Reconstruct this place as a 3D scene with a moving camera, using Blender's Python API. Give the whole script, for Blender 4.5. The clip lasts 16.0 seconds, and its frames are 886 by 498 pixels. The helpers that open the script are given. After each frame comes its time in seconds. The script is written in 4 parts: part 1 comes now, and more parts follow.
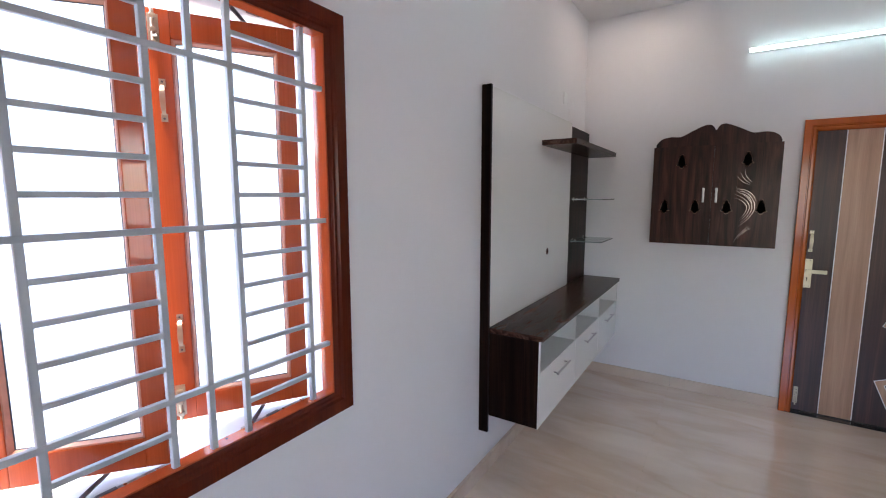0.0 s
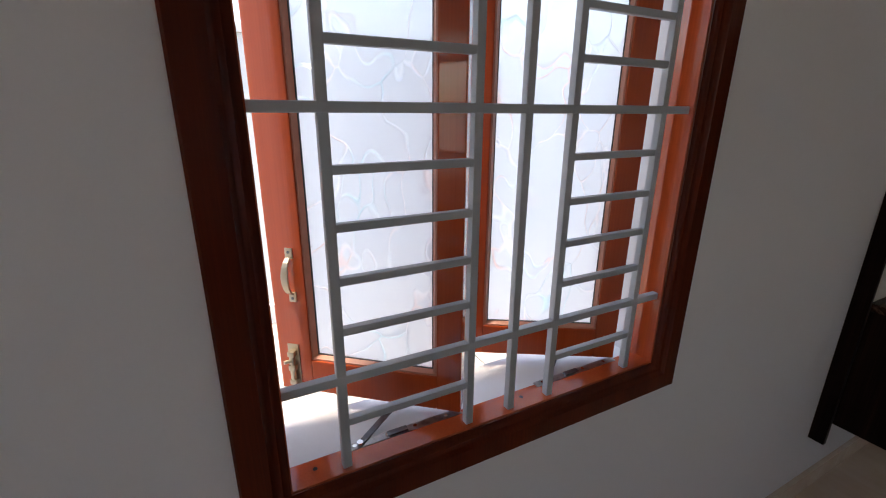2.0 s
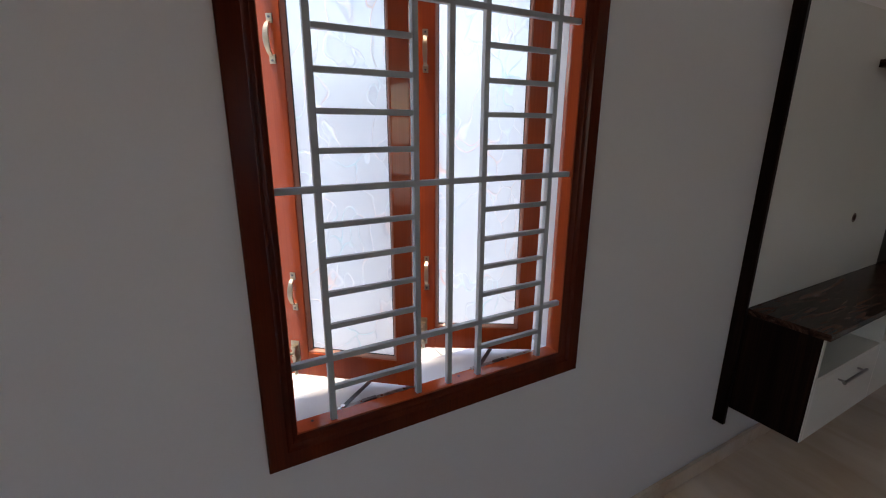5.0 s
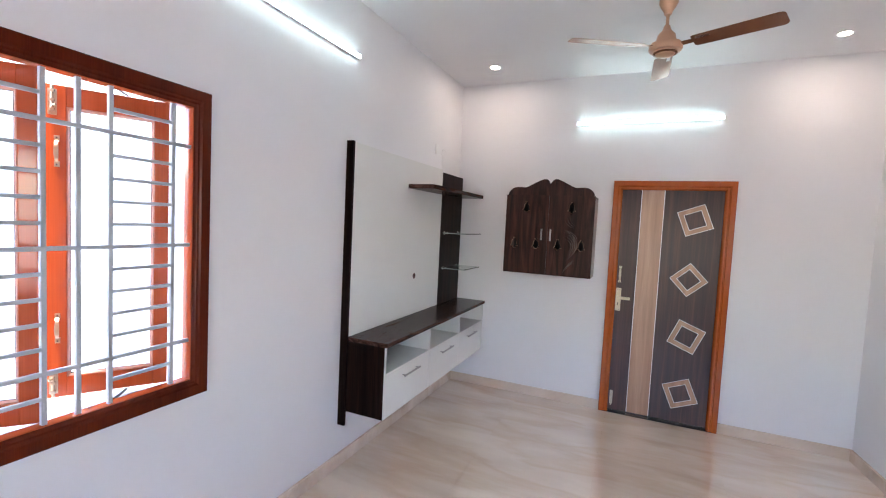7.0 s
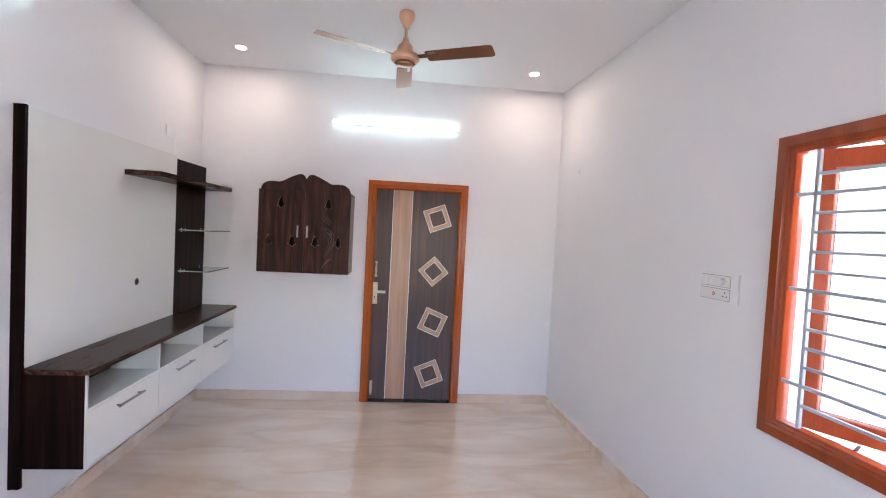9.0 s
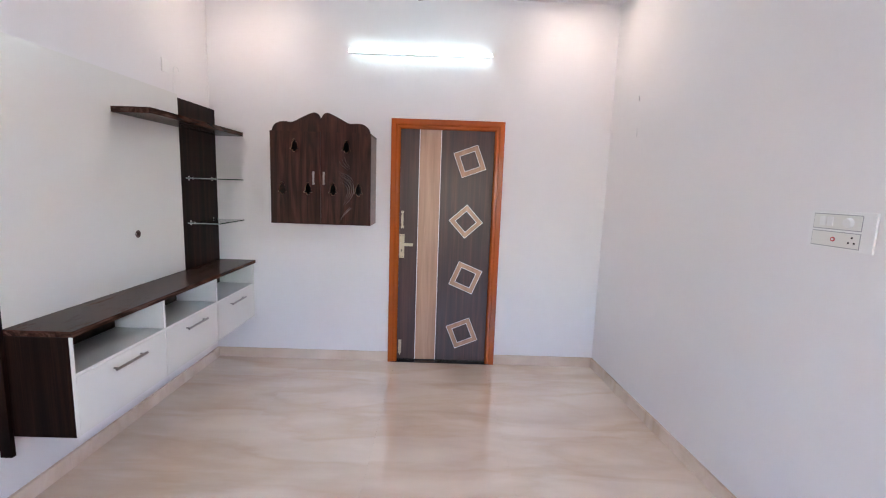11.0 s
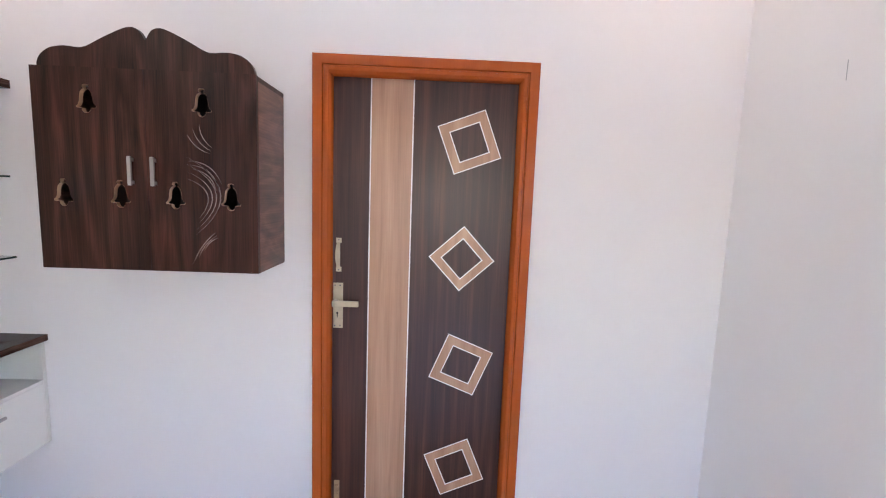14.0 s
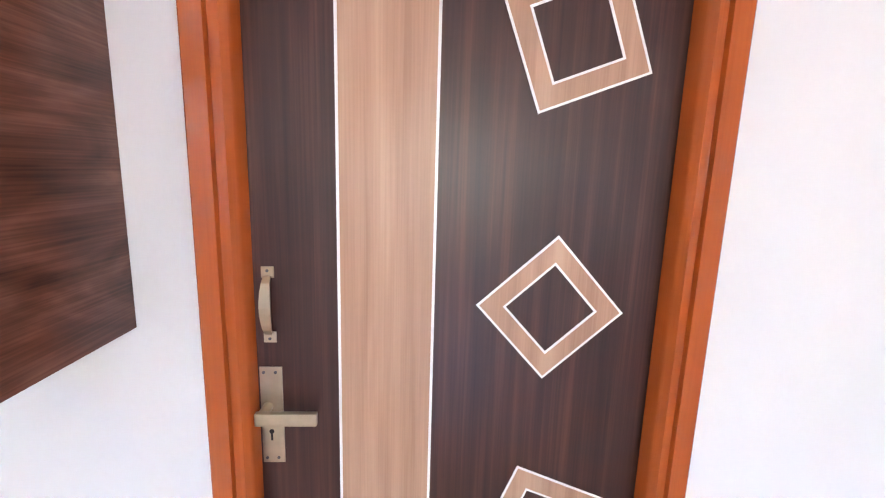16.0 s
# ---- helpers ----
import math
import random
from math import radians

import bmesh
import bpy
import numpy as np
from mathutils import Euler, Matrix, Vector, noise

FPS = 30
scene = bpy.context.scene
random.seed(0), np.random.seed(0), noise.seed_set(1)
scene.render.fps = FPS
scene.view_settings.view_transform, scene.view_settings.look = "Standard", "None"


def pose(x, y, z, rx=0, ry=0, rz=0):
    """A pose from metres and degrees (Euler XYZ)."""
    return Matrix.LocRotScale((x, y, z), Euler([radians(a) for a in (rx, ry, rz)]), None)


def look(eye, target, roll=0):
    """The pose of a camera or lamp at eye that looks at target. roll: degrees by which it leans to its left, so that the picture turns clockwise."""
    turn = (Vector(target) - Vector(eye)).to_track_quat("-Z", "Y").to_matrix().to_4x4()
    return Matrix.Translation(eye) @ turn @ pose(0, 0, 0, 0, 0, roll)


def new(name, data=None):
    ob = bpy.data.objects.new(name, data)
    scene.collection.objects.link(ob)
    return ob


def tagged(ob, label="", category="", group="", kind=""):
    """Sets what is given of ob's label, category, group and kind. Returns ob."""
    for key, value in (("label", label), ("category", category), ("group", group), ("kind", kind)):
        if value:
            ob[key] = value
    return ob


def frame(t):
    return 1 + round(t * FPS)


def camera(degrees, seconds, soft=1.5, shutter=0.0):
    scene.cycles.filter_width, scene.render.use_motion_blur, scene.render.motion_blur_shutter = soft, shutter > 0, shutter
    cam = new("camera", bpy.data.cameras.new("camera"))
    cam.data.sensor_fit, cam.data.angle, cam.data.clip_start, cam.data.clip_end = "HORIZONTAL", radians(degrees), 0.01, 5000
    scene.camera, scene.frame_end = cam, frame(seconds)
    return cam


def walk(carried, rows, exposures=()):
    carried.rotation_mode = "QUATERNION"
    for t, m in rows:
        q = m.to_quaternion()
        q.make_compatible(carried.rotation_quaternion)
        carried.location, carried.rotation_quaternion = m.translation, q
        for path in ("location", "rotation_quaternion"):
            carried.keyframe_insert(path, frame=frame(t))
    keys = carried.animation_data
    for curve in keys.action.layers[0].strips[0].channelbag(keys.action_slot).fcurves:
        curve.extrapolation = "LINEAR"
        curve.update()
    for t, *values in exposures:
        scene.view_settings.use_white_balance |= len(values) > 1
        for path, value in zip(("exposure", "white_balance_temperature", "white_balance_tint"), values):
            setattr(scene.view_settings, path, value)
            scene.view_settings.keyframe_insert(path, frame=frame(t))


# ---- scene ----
cam = camera(90.6, 16.0, soft=1.1)
EXPOSURES = [(t, stops + 3.04, kelvin, tint) for t, stops, kelvin, tint in (
    (0.0, 1.2, 6750, 14), (0.5, 0.47, 6900, 13), (1.0, -0.2, 7150, 12), (1.5, -0.28, 7800, 15), (2.0, -0.5, 7950, 14), (2.5, -0.68, 7850, 11), (3.2, -0.85, 7600, 10),
    (5.3, -0.42, 7750, 14), (5.5, -0.08, 7650, 14), (6.0, 0.6, 7350, 14), (6.5, 1.2, 6900, 14), (7.0, 1.7, 6820, 15), (8.0, 1.84, 6800, 17), (9.7, 1.88, 6820, 18), (11.8, 1.95, 6820, 18), (13.0, 2.02, 6800, 18),
    (14.0, 2.16, 6800, 18), (15.0, 2.2, 6760, 18), (16.0, 2.72, 6660, 17))]
PATH = [
    (0, (1.085, -4.001, 1.594), (0.014, -2.329, 1.352), -0.0),
    (0.5, (1.087, -3.984, 1.593), (-0.35, -2.62, 1.322), -0.1),
    (1, (1.023, -3.964, 1.586), (-0.594, -2.825, 1.288), -0.1),
    (1.5, (0.816, -3.947, 1.553), (-0.875, -2.957, 1.154), 0.2),
    (2, (0.593, -3.884, 1.512), (-1.094, -2.999, 0.902), 0.5),
    (2.5, (0.398, -3.786, 1.434), (-1.249, -2.953, 0.665), -0.3),
    (3, (0.279, -3.719, 1.398), (-1.314, -2.976, 0.444), -0.8),
    (5.3, (1.12, -4.056, 1.658), (-0.556, -3.041, 1.258), 0.8),
    (5.5, (1.222, -4.115, 1.631), (-0.428, -3.031, 1.313), 1.4),
    (6, (1.432, -4.249, 1.632), (-0.055, -2.928, 1.426), 2.1),
    (6.5, (1.594, -4.279, 1.649), (0.399, -2.681, 1.507), 2.5),
    (7, (1.74, -4.276, 1.661), (0.934, -2.45, 1.541), 2.8),
    (7.5, (1.792, -4.24, 1.641), (1.378, -2.286, 1.537), 2.9),
    (8, (1.847, -4.226, 1.647), (1.777, -2.229, 1.559), 3.3),
    (8.5, (1.847, -4.214, 1.648), (1.953, -2.218, 1.571), 3.3),
    (9, (1.86, -4.204, 1.649), (2.043, -2.213, 1.576), 3.0),
    (9.5, (1.876, -4.191, 1.625), (2.008, -2.199, 1.504), 2.7),
    (9.7, (1.883, -4.173, 1.61), (1.982, -2.181, 1.455), 2.6),
    (11.8, (2.039, -3.316, 1.556), (2.037, -1.338, 1.263), 1.9),
    (12, (2.065, -3.185, 1.559), (2.055, -1.207, 1.269), 1.9),
    (12.5, (2.049, -2.871, 1.565), (2.049, -0.887, 1.308), 1.9),
    (13, (2.035, -2.554, 1.565), (2.059, -0.567, 1.342), 2.0),
    (13.5, (2.054, -2.205, 1.562), (2.093, -0.218, 1.337), 2.1),
    (14, (2.025, -1.919, 1.549), (2.083, 0.065, 1.308), 2.1),
    (14.5, (2.01, -1.628, 1.536), (2.077, 0.352, 1.266), 1.9),
    (15, (1.995, -1.326, 1.531), (2.058, 0.646, 1.205), 1.8),
    (15.5, (1.938, -1.04, 1.534), (2.008, 0.93, 1.189), 1.6),
    (16, (1.907, -0.794, 1.538), (2.01, 1.171, 1.179), 1.7),
]
walk(cam, [(t, look(eye, target, roll)) for t, eye, target, roll in PATH],
     EXPOSURES)

# ---- world and light ----
world = bpy.data.worlds.new("world")
scene.world = world
world.use_nodes = True
wn = world.node_tree.nodes
sky = wn.new("ShaderNodeTexSky")
sky.sky_type = "NISHITA"
sky.sun_disc = False
sky.sun_elevation, sky.sun_rotation = radians(80.0), radians(170.0)
wn["Background"].inputs["Strength"].default_value = 0.13
world.node_tree.links.new(sky.outputs["Color"], wn["Background"].inputs["Color"])
sun = new("sun", bpy.data.lights.new("sun", "SUN"))
sun.data.energy, sun.data.angle, sun.data.color = 3.6, radians(10), (1.0, 0.95, 0.88)
sun.matrix_world = look((0, 0, 10), (-0.03, 0.17, 9.015))


# ---- materials ----
def mat(name, color, rough=0.5, metal=0.0, var=0.12, scale=6.0, bump=0.0, bump_scale=60.0, coat=0.0, stretch=(1, 1, 1), other=None, detail=4.0, spec=0.5):
    """A surface whose colour drifts between two tones, with fine relief."""
    m = bpy.data.materials.new(name)
    m.use_nodes = True
    nt = m.node_tree
    b = nt.nodes["Principled BSDF"]
    tc = nt.nodes.new("ShaderNodeTexCoord")
    mp = nt.nodes.new("ShaderNodeMapping")
    mp.inputs["Scale"].default_value = stretch
    nt.links.new(tc.outputs["Object"], mp.inputs["Vector"])
    n1 = nt.nodes.new("ShaderNodeTexNoise")
    n1.inputs["Scale"].default_value, n1.inputs["Detail"].default_value = scale, detail
    nt.links.new(mp.outputs["Vector"], n1.inputs["Vector"])
    r = nt.nodes.new("ShaderNodeValToRGB")
    dark = other or tuple(c * (1 - var) for c in color)
    r.color_ramp.elements[0].position, r.color_ramp.elements[1].position = 0.3, 0.7
    r.color_ramp.elements[0].color, r.color_ramp.elements[1].color = (*dark, 1), (*color, 1)
    nt.links.new(n1.outputs["Fac"], r.inputs["Fac"])
    nt.links.new(r.outputs["Color"], b.inputs["Base Color"])
    b.inputs["Roughness"].default_value, b.inputs["Metallic"].default_value = rough, metal
    b.inputs["Coat Weight"].default_value = coat
    b.inputs["Coat Roughness"].default_value = 0.08
    b.inputs["Specular IOR Level"].default_value = spec
    if bump:
        n2 = nt.nodes.new("ShaderNodeTexNoise")
        n2.inputs["Scale"].default_value, n2.inputs["Detail"].default_value = bump_scale, 3
        nt.links.new(mp.outputs["Vector"], n2.inputs["Vector"])
        bp = nt.nodes.new("ShaderNodeBump")
        bp.inputs["Strength"].default_value, bp.inputs["Distance"].default_value = bump, 0.002
        nt.links.new(n2.outputs["Fac"], bp.inputs["Height"])
        nt.links.new(bp.outputs["Normal"], b.inputs["Normal"])
    return m


def wood(name, tones, rough, grain, figure=0.0, band=30.0, spec=0.5, relief=0.15, squeeze_broad=0.035):
    """Laminate or timber: fine streaks along the grain axis (0 x, 1 y, 2 z), broad bands, and curled figure."""
    m = bpy.data.materials.new(name)
    m.use_nodes = True
    nt = m.node_tree
    b = nt.nodes["Principled BSDF"]
    tc = nt.nodes.new("ShaderNodeTexCoord")

    def noise_node(scale, squeeze, detail, distort=0.0):
        mp = nt.nodes.new("ShaderNodeMapping")
        s = [1.0, 1.0, 1.0]
        s[grain] = squeeze
        mp.inputs["Scale"].default_value = s
        nt.links.new(tc.outputs["Object"], mp.inputs["Vector"])
        n = nt.nodes.new("ShaderNodeTexNoise")
        n.inputs["Scale"].default_value, n.inputs["Detail"].default_value = scale, detail
        n.inputs["Distortion"].default_value = distort
        nt.links.new(mp.outputs["Vector"], n.inputs["Vector"])
        return n
    fine = noise_node(260.0, 0.012, 3.0)
    broad = noise_node(band, squeeze_broad, 3.0, figure)
    mix = nt.nodes.new("ShaderNodeMix")
    mix.inputs["Factor"].default_value = 0.68
    nt.links.new(fine.outputs["Fac"], mix.inputs["A"])
    nt.links.new(broad.outputs["Fac"], mix.inputs["B"])
    r = nt.nodes.new("ShaderNodeValToRGB")
    r.color_ramp.elements[0].position, r.color_ramp.elements[1].position = 0.34, 0.66
    r.color_ramp.elements[0].color, r.color_ramp.elements[1].color = (*tones[0], 1), (*tones[-1], 1)
    if len(tones) == 3:
        e = r.color_ramp.elements.new(0.5)
        e.color = (*tones[1], 1)
    nt.links.new(mix.outputs["Result"], r.inputs["Fac"])
    nt.links.new(r.outputs["Color"], b.inputs["Base Color"])
    b.inputs["Roughness"].default_value = rough
    b.inputs["Specular IOR Level"].default_value = spec
    bp = nt.nodes.new("ShaderNodeBump")
    bp.inputs["Strength"].default_value, bp.inputs["Distance"].default_value = relief, 0.0006
    nt.links.new(fine.outputs["Fac"], bp.inputs["Height"])
    nt.links.new(bp.outputs["Normal"], b.inputs["Normal"])
    return m


def marble(name, tones, rough, scale, polish=0.0):
    """Polished vitrified tile: beige with long soft veins, shifted from tile to tile."""
    m = bpy.data.materials.new(name)
    m.use_nodes = True
    nt = m.node_tree
    b = nt.nodes["Principled BSDF"]
    tc = nt.nodes.new("ShaderNodeTexCoord")
    info = nt.nodes.new("ShaderNodeObjectInfo")
    mul = nt.nodes.new("ShaderNodeMath")
    mul.operation = "MULTIPLY"
    mul.inputs[1].default_value = 0.03
    nt.links.new(info.outputs["Random"], mul.inputs[0])
    add = nt.nodes.new("ShaderNodeVectorMath")
    geo = nt.nodes.new("ShaderNodeNewGeometry")
    nt.links.new(geo.outputs["Position"], add.inputs[0])
    nt.links.new(mul.outputs["Value"], add.inputs[1])
    mp = nt.nodes.new("ShaderNodeMapping")
    mp.inputs["Rotation"].default_value = (0, 0, radians(32))
    mp.inputs["Scale"].default_value = (0.6, 2.1, 1.0)
    nt.links.new(add.outputs["Vector"], mp.inputs["Vector"])
    n = nt.nodes.new("ShaderNodeTexNoise")
    n.inputs["Scale"].default_value, n.inputs["Detail"].default_value, n.inputs["Distortion"].default_value = scale, 5, 0.6
    nt.links.new(mp.outputs["Vector"], n.inputs["Vector"])
    r = nt.nodes.new("ShaderNodeValToRGB")
    r.color_ramp.elements[0].position, r.color_ramp.elements[1].position = 0.28, 0.62
    r.color_ramp.elements[0].color, r.color_ramp.elements[1].color = (*tones[0], 1), (*tones[1], 1)
    nt.links.new(n.outputs["Fac"], r.inputs["Fac"])
    nt.links.new(r.outputs["Color"], b.inputs["Base Color"])
    smudge = nt.nodes.new("ShaderNodeTexNoise")
    smudge.inputs["Scale"].default_value, smudge.inputs["Detail"].default_value = 1.1, 6
    nt.links.new(add.outputs["Vector"], smudge.inputs["Vector"])
    sr = nt.nodes.new("ShaderNodeValToRGB")
    sr.color_ramp.elements[0].position, sr.color_ramp.elements[1].position = 0.30, 0.56
    sr.color_ramp.elements[0].color, sr.color_ramp.elements[1].color = (0.91, 0.87, 0.83, 1), (1, 1, 1, 1)
    nt.links.new(smudge.outputs["Fac"], sr.inputs["Fac"])
    mm = nt.nodes.new("ShaderNodeMix")
    mm.data_type, mm.blend_type = "RGBA", "MULTIPLY"
    mm.inputs["Factor"].default_value = 1.0
    nt.links.new(r.outputs["Color"], mm.inputs["A"])
    nt.links.new(sr.outputs["Color"], mm.inputs["B"])
    vp = nt.nodes.new("ShaderNodeMapping")
    vp.inputs["Rotation"].default_value = (0, 0, radians(24))
    vp.inputs["Scale"].default_value = (0.5, 1.9, 1.0)
    nt.links.new(add.outputs["Vector"], vp.inputs["Vector"])
    vein = nt.nodes.new("ShaderNodeTexNoise")
    vein.inputs["Scale"].default_value, vein.inputs["Detail"].default_value, vein.inputs["Distortion"].default_value = 1.3, 5, 0.35
    nt.links.new(vp.outputs["Vector"], vein.inputs["Vector"])
    vr = nt.nodes.new("ShaderNodeValToRGB")
    vr.color_ramp.elements[0].position, vr.color_ramp.elements[1].position = 0.40, 0.56
    vr.color_ramp.elements[0].color, vr.color_ramp.elements[1].color = (1, 1, 1, 1), (1, 1, 1, 1)
    ve = vr.color_ramp.elements.new(0.50)
    ve.color = (0.92, 0.87, 0.82, 1)
    nt.links.new(vein.outputs["Fac"], vr.inputs["Fac"])
    mv = nt.nodes.new("ShaderNodeMix")
    mv.data_type, mv.blend_type = "RGBA", "MULTIPLY"
    mv.inputs["Factor"].default_value = 1.0
    nt.links.new(mm.outputs["Result"], mv.inputs["A"])
    nt.links.new(vr.outputs["Color"], mv.inputs["B"])
    nt.links.new(mv.outputs["Result"], b.inputs["Base Color"])
    b.inputs["Roughness"].default_value = rough
    b.inputs["Specular IOR Level"].default_value = 1.0
    b.inputs["Coat Weight"].default_value, b.inputs["Coat Roughness"].default_value, b.inputs["Coat IOR"].default_value = polish, 0.012, 1.6
    return m


def emit(name, color, strength):
    m = bpy.data.materials.new(name)
    m.use_nodes = True
    b = m.node_tree.nodes["Principled BSDF"]
    b.inputs["Base Color"].default_value = (0.8, 0.8, 0.8, 1)
    b.inputs["Emission Color"].default_value = (*color, 1)
    b.inputs["Emission Strength"].default_value = strength
    return m


def glass_mat(name, color, rough, pattern=0.0):
    m = bpy.data.materials.new(name)
    m.use_nodes = True
    nt = m.node_tree
    b = nt.nodes["Principled BSDF"]
    b.inputs["Base Color"].default_value = (*color, 1)
    b.inputs["Transmission Weight"].default_value = 1.0
    b.inputs["Roughness"].default_value = rough
    b.inputs["IOR"].default_value = 1.45
    if pattern:
        tc = nt.nodes.new("ShaderNodeTexCoord")
        mp = nt.nodes.new("ShaderNodeMapping")
        mp.inputs["Scale"].default_value = (1.0, 1.0, 0.62)
        nt.links.new(tc.outputs["Object"], mp.inputs["Vector"])
        wob = nt.nodes.new("ShaderNodeTexNoise")
        wob.inputs["Scale"].default_value = 7.0
        nt.links.new(mp.outputs["Vector"], wob.inputs["Vector"])
        mixv = nt.nodes.new("ShaderNodeMix")
        mixv.data_type = "VECTOR"
        mixv.inputs["Factor"].default_value = 0.22
        nt.links.new(mp.outputs["Vector"], mixv.inputs["A"])
        nt.links.new(wob.outputs["Color"], mixv.inputs["B"])
        v = nt.nodes.new("ShaderNodeTexVoronoi")
        v.feature = "DISTANCE_TO_EDGE"
        v.inputs["Scale"].default_value = 12.0
        nt.links.new(mixv.outputs["Result"], v.inputs["Vector"])
        r = nt.nodes.new("ShaderNodeValToRGB")
        r.color_ramp.elements[0].position, r.color_ramp.elements[1].position = 0.006, 0.03
        r.color_ramp.elements[0].color, r.color_ramp.elements[1].color = (1, 1, 1, 1), (0, 0, 0, 1)
        nt.links.new(v.outputs["Distance"], r.inputs["Fac"])
        bp = nt.nodes.new("ShaderNodeBump")
        bp.inputs["Strength"].default_value, bp.inputs["Distance"].default_value = pattern, 0.005
        nt.links.new(r.outputs["Color"], bp.inputs["Height"])
        nt.links.new(bp.outputs["Normal"], b.inputs["Normal"])
        tr = nt.nodes.new("ShaderNodeBsdfTranslucent")
        tint = nt.nodes.new("ShaderNodeMix")
        tint.data_type = "RGBA"
        tint.inputs["A"].default_value, tint.inputs["B"].default_value = (0.80, 0.83, 0.85, 1), (0.98, 0.98, 0.98, 1)
        hue = nt.nodes.new("ShaderNodeTexNoise")
        hue.inputs["Scale"].default_value = 9.0
        nt.links.new(mp.outputs["Vector"], hue.inputs["Vector"])
        hr = nt.nodes.new("ShaderNodeValToRGB")
        hr.color_ramp.elements[0].position, hr.color_ramp.elements[1].position = 0.36, 0.66
        hr.color_ramp.elements[0].color, hr.color_ramp.elements[1].color = (0.74, 0.93, 0.95, 1), (0.99, 0.74, 0.66, 1)
        e = hr.color_ramp.elements.new(0.5)
        e.color = (0.99, 0.99, 0.99, 1)
        nt.links.new(hue.outputs["Fac"], hr.inputs["Fac"])
        nt.links.new(hr.outputs["Color"], tint.inputs["B"])
        nt.links.new(r.outputs["Color"], tint.inputs["Factor"])
        nt.links.new(tint.outputs["Result"], tr.inputs["Color"])
        ms = nt.nodes.new("ShaderNodeMixShader")
        ms.inputs["Fac"].default_value = 0.6
        nt.links.new(b.outputs["BSDF"], ms.inputs[1])
        nt.links.new(tr.outputs["BSDF"], ms.inputs[2])
        nt.links.new(ms.outputs["Shader"], nt.nodes["Material Output"].inputs["Surface"])
    return m


M_WALL = mat("white_wall_paint", (0.80, 0.775, 0.775), 0.55, var=0.025, scale=1.3, bump=0.10, bump_scale=90)
M_CEIL = mat("white_ceiling_paint", (0.80, 0.785, 0.785), 0.7, var=0.02, scale=1.0, bump=0.05)
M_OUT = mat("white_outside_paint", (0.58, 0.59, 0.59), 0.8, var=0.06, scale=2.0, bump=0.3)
M_TILE = marble("beige_marble_tile", ((0.72, 0.56, 0.435), (0.88, 0.725, 0.59)), 0.02, 1.5, 1.0)
M_SKIRT = marble("beige_marble_skirting", ((0.68, 0.53, 0.42), (0.82, 0.68, 0.57)), 0.14, 2.4)
M_GRANITE = mat("black_granite", (0.02, 0.018, 0.018), 0.15, var=0.6, scale=120)
M_DARK = wood("dark_wenge_laminate", ((0.007, 0.0026, 0.002), (0.014, 0.0056, 0.0042), (0.030, 0.0120, 0.008)), 0.30, 2, 0.5, 18, spec=0.05)
M_CAB = wood("reddish_dark_laminate", ((0.013, 0.0040, 0.0026), (0.044, 0.0145, 0.009), (0.090, 0.031, 0.0195)), 0.33, 2, 2.6, 9, spec=0.22, relief=0.05, squeeze_broad=0.10)
M_FIGURED = wood("figured_dark_laminate", ((0.036, 0.010, 0.006), (0.115, 0.040, 0.025), (0.215, 0.095, 0.063)), 0.28, 1, 3.0, 6, spec=0.35, relief=0.05, squeeze_broad=0.33)
# grey metal that stands in for the window's reflection in the embossed laminate
M_GLINT = mat("window_glint_metal", (0.25, 0.205, 0.185), 0.18, 1.0, var=0.10, scale=30)
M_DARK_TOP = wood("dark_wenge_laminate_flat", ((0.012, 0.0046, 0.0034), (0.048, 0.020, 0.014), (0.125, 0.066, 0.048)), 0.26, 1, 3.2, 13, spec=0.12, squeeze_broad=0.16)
M_DOOR = wood("dark_brown_door_laminate", ((0.028, 0.0080, 0.0058), (0.050, 0.0158, 0.0112), (0.090, 0.031, 0.022)), 0.36, 2, 0.3, 30, relief=0.30, spec=0.42)
M_OAK = wood("light_brown_laminate", ((0.36, 0.195, 0.118), (0.45, 0.255, 0.160), (0.53, 0.32, 0.205)), 0.35, 2, 0.6, 22, squeeze_broad=0.06)
M_MDF = mat("cut_board_edge", (0.50, 0.30, 0.19), 0.7, var=0.2, scale=40)
M_ORANGE = wood("orange_stained_timber", ((0.40, 0.078, 0.014), (0.44, 0.090, 0.017), (0.48, 0.104, 0.021)), 0.16, 2, 0.6, 12, relief=0.08, spec=0.38)
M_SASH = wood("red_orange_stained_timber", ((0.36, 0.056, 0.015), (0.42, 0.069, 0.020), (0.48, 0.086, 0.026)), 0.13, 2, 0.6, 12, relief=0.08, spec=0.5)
# architrave stain darkened for its backlit face; M_TRIM is the brighter copy
M_FRAME_BACKLIT = wood("backlit_stained_timber", ((0.068, 0.0092, 0.0032), (0.092, 0.0132, 0.0042), (0.122, 0.0180, 0.0052)), 0.20, 2, 0.6, 12, relief=0.08, spec=0.16)
M_TRIM = wood("orange_brown_stained_timber", ((0.25, 0.043, 0.012), (0.30, 0.054, 0.016), (0.35, 0.068, 0.021)), 0.18, 2, 0.6, 12, relief=0.08, spec=0.4)
# bead timber with its gloss highlight put into the base colour
M_BEAD = mat("highlight_pink_timber", (0.52, 0.21, 0.13), 0.3, var=0.15, scale=30)
M_WHITE = mat("white_gloss_laminate", (0.81, 0.795, 0.755), 0.22, var=0.02, scale=3.0)
M_INLAY = mat("white_inlay_line", (0.85, 0.83, 0.82), 0.4, var=0.03)
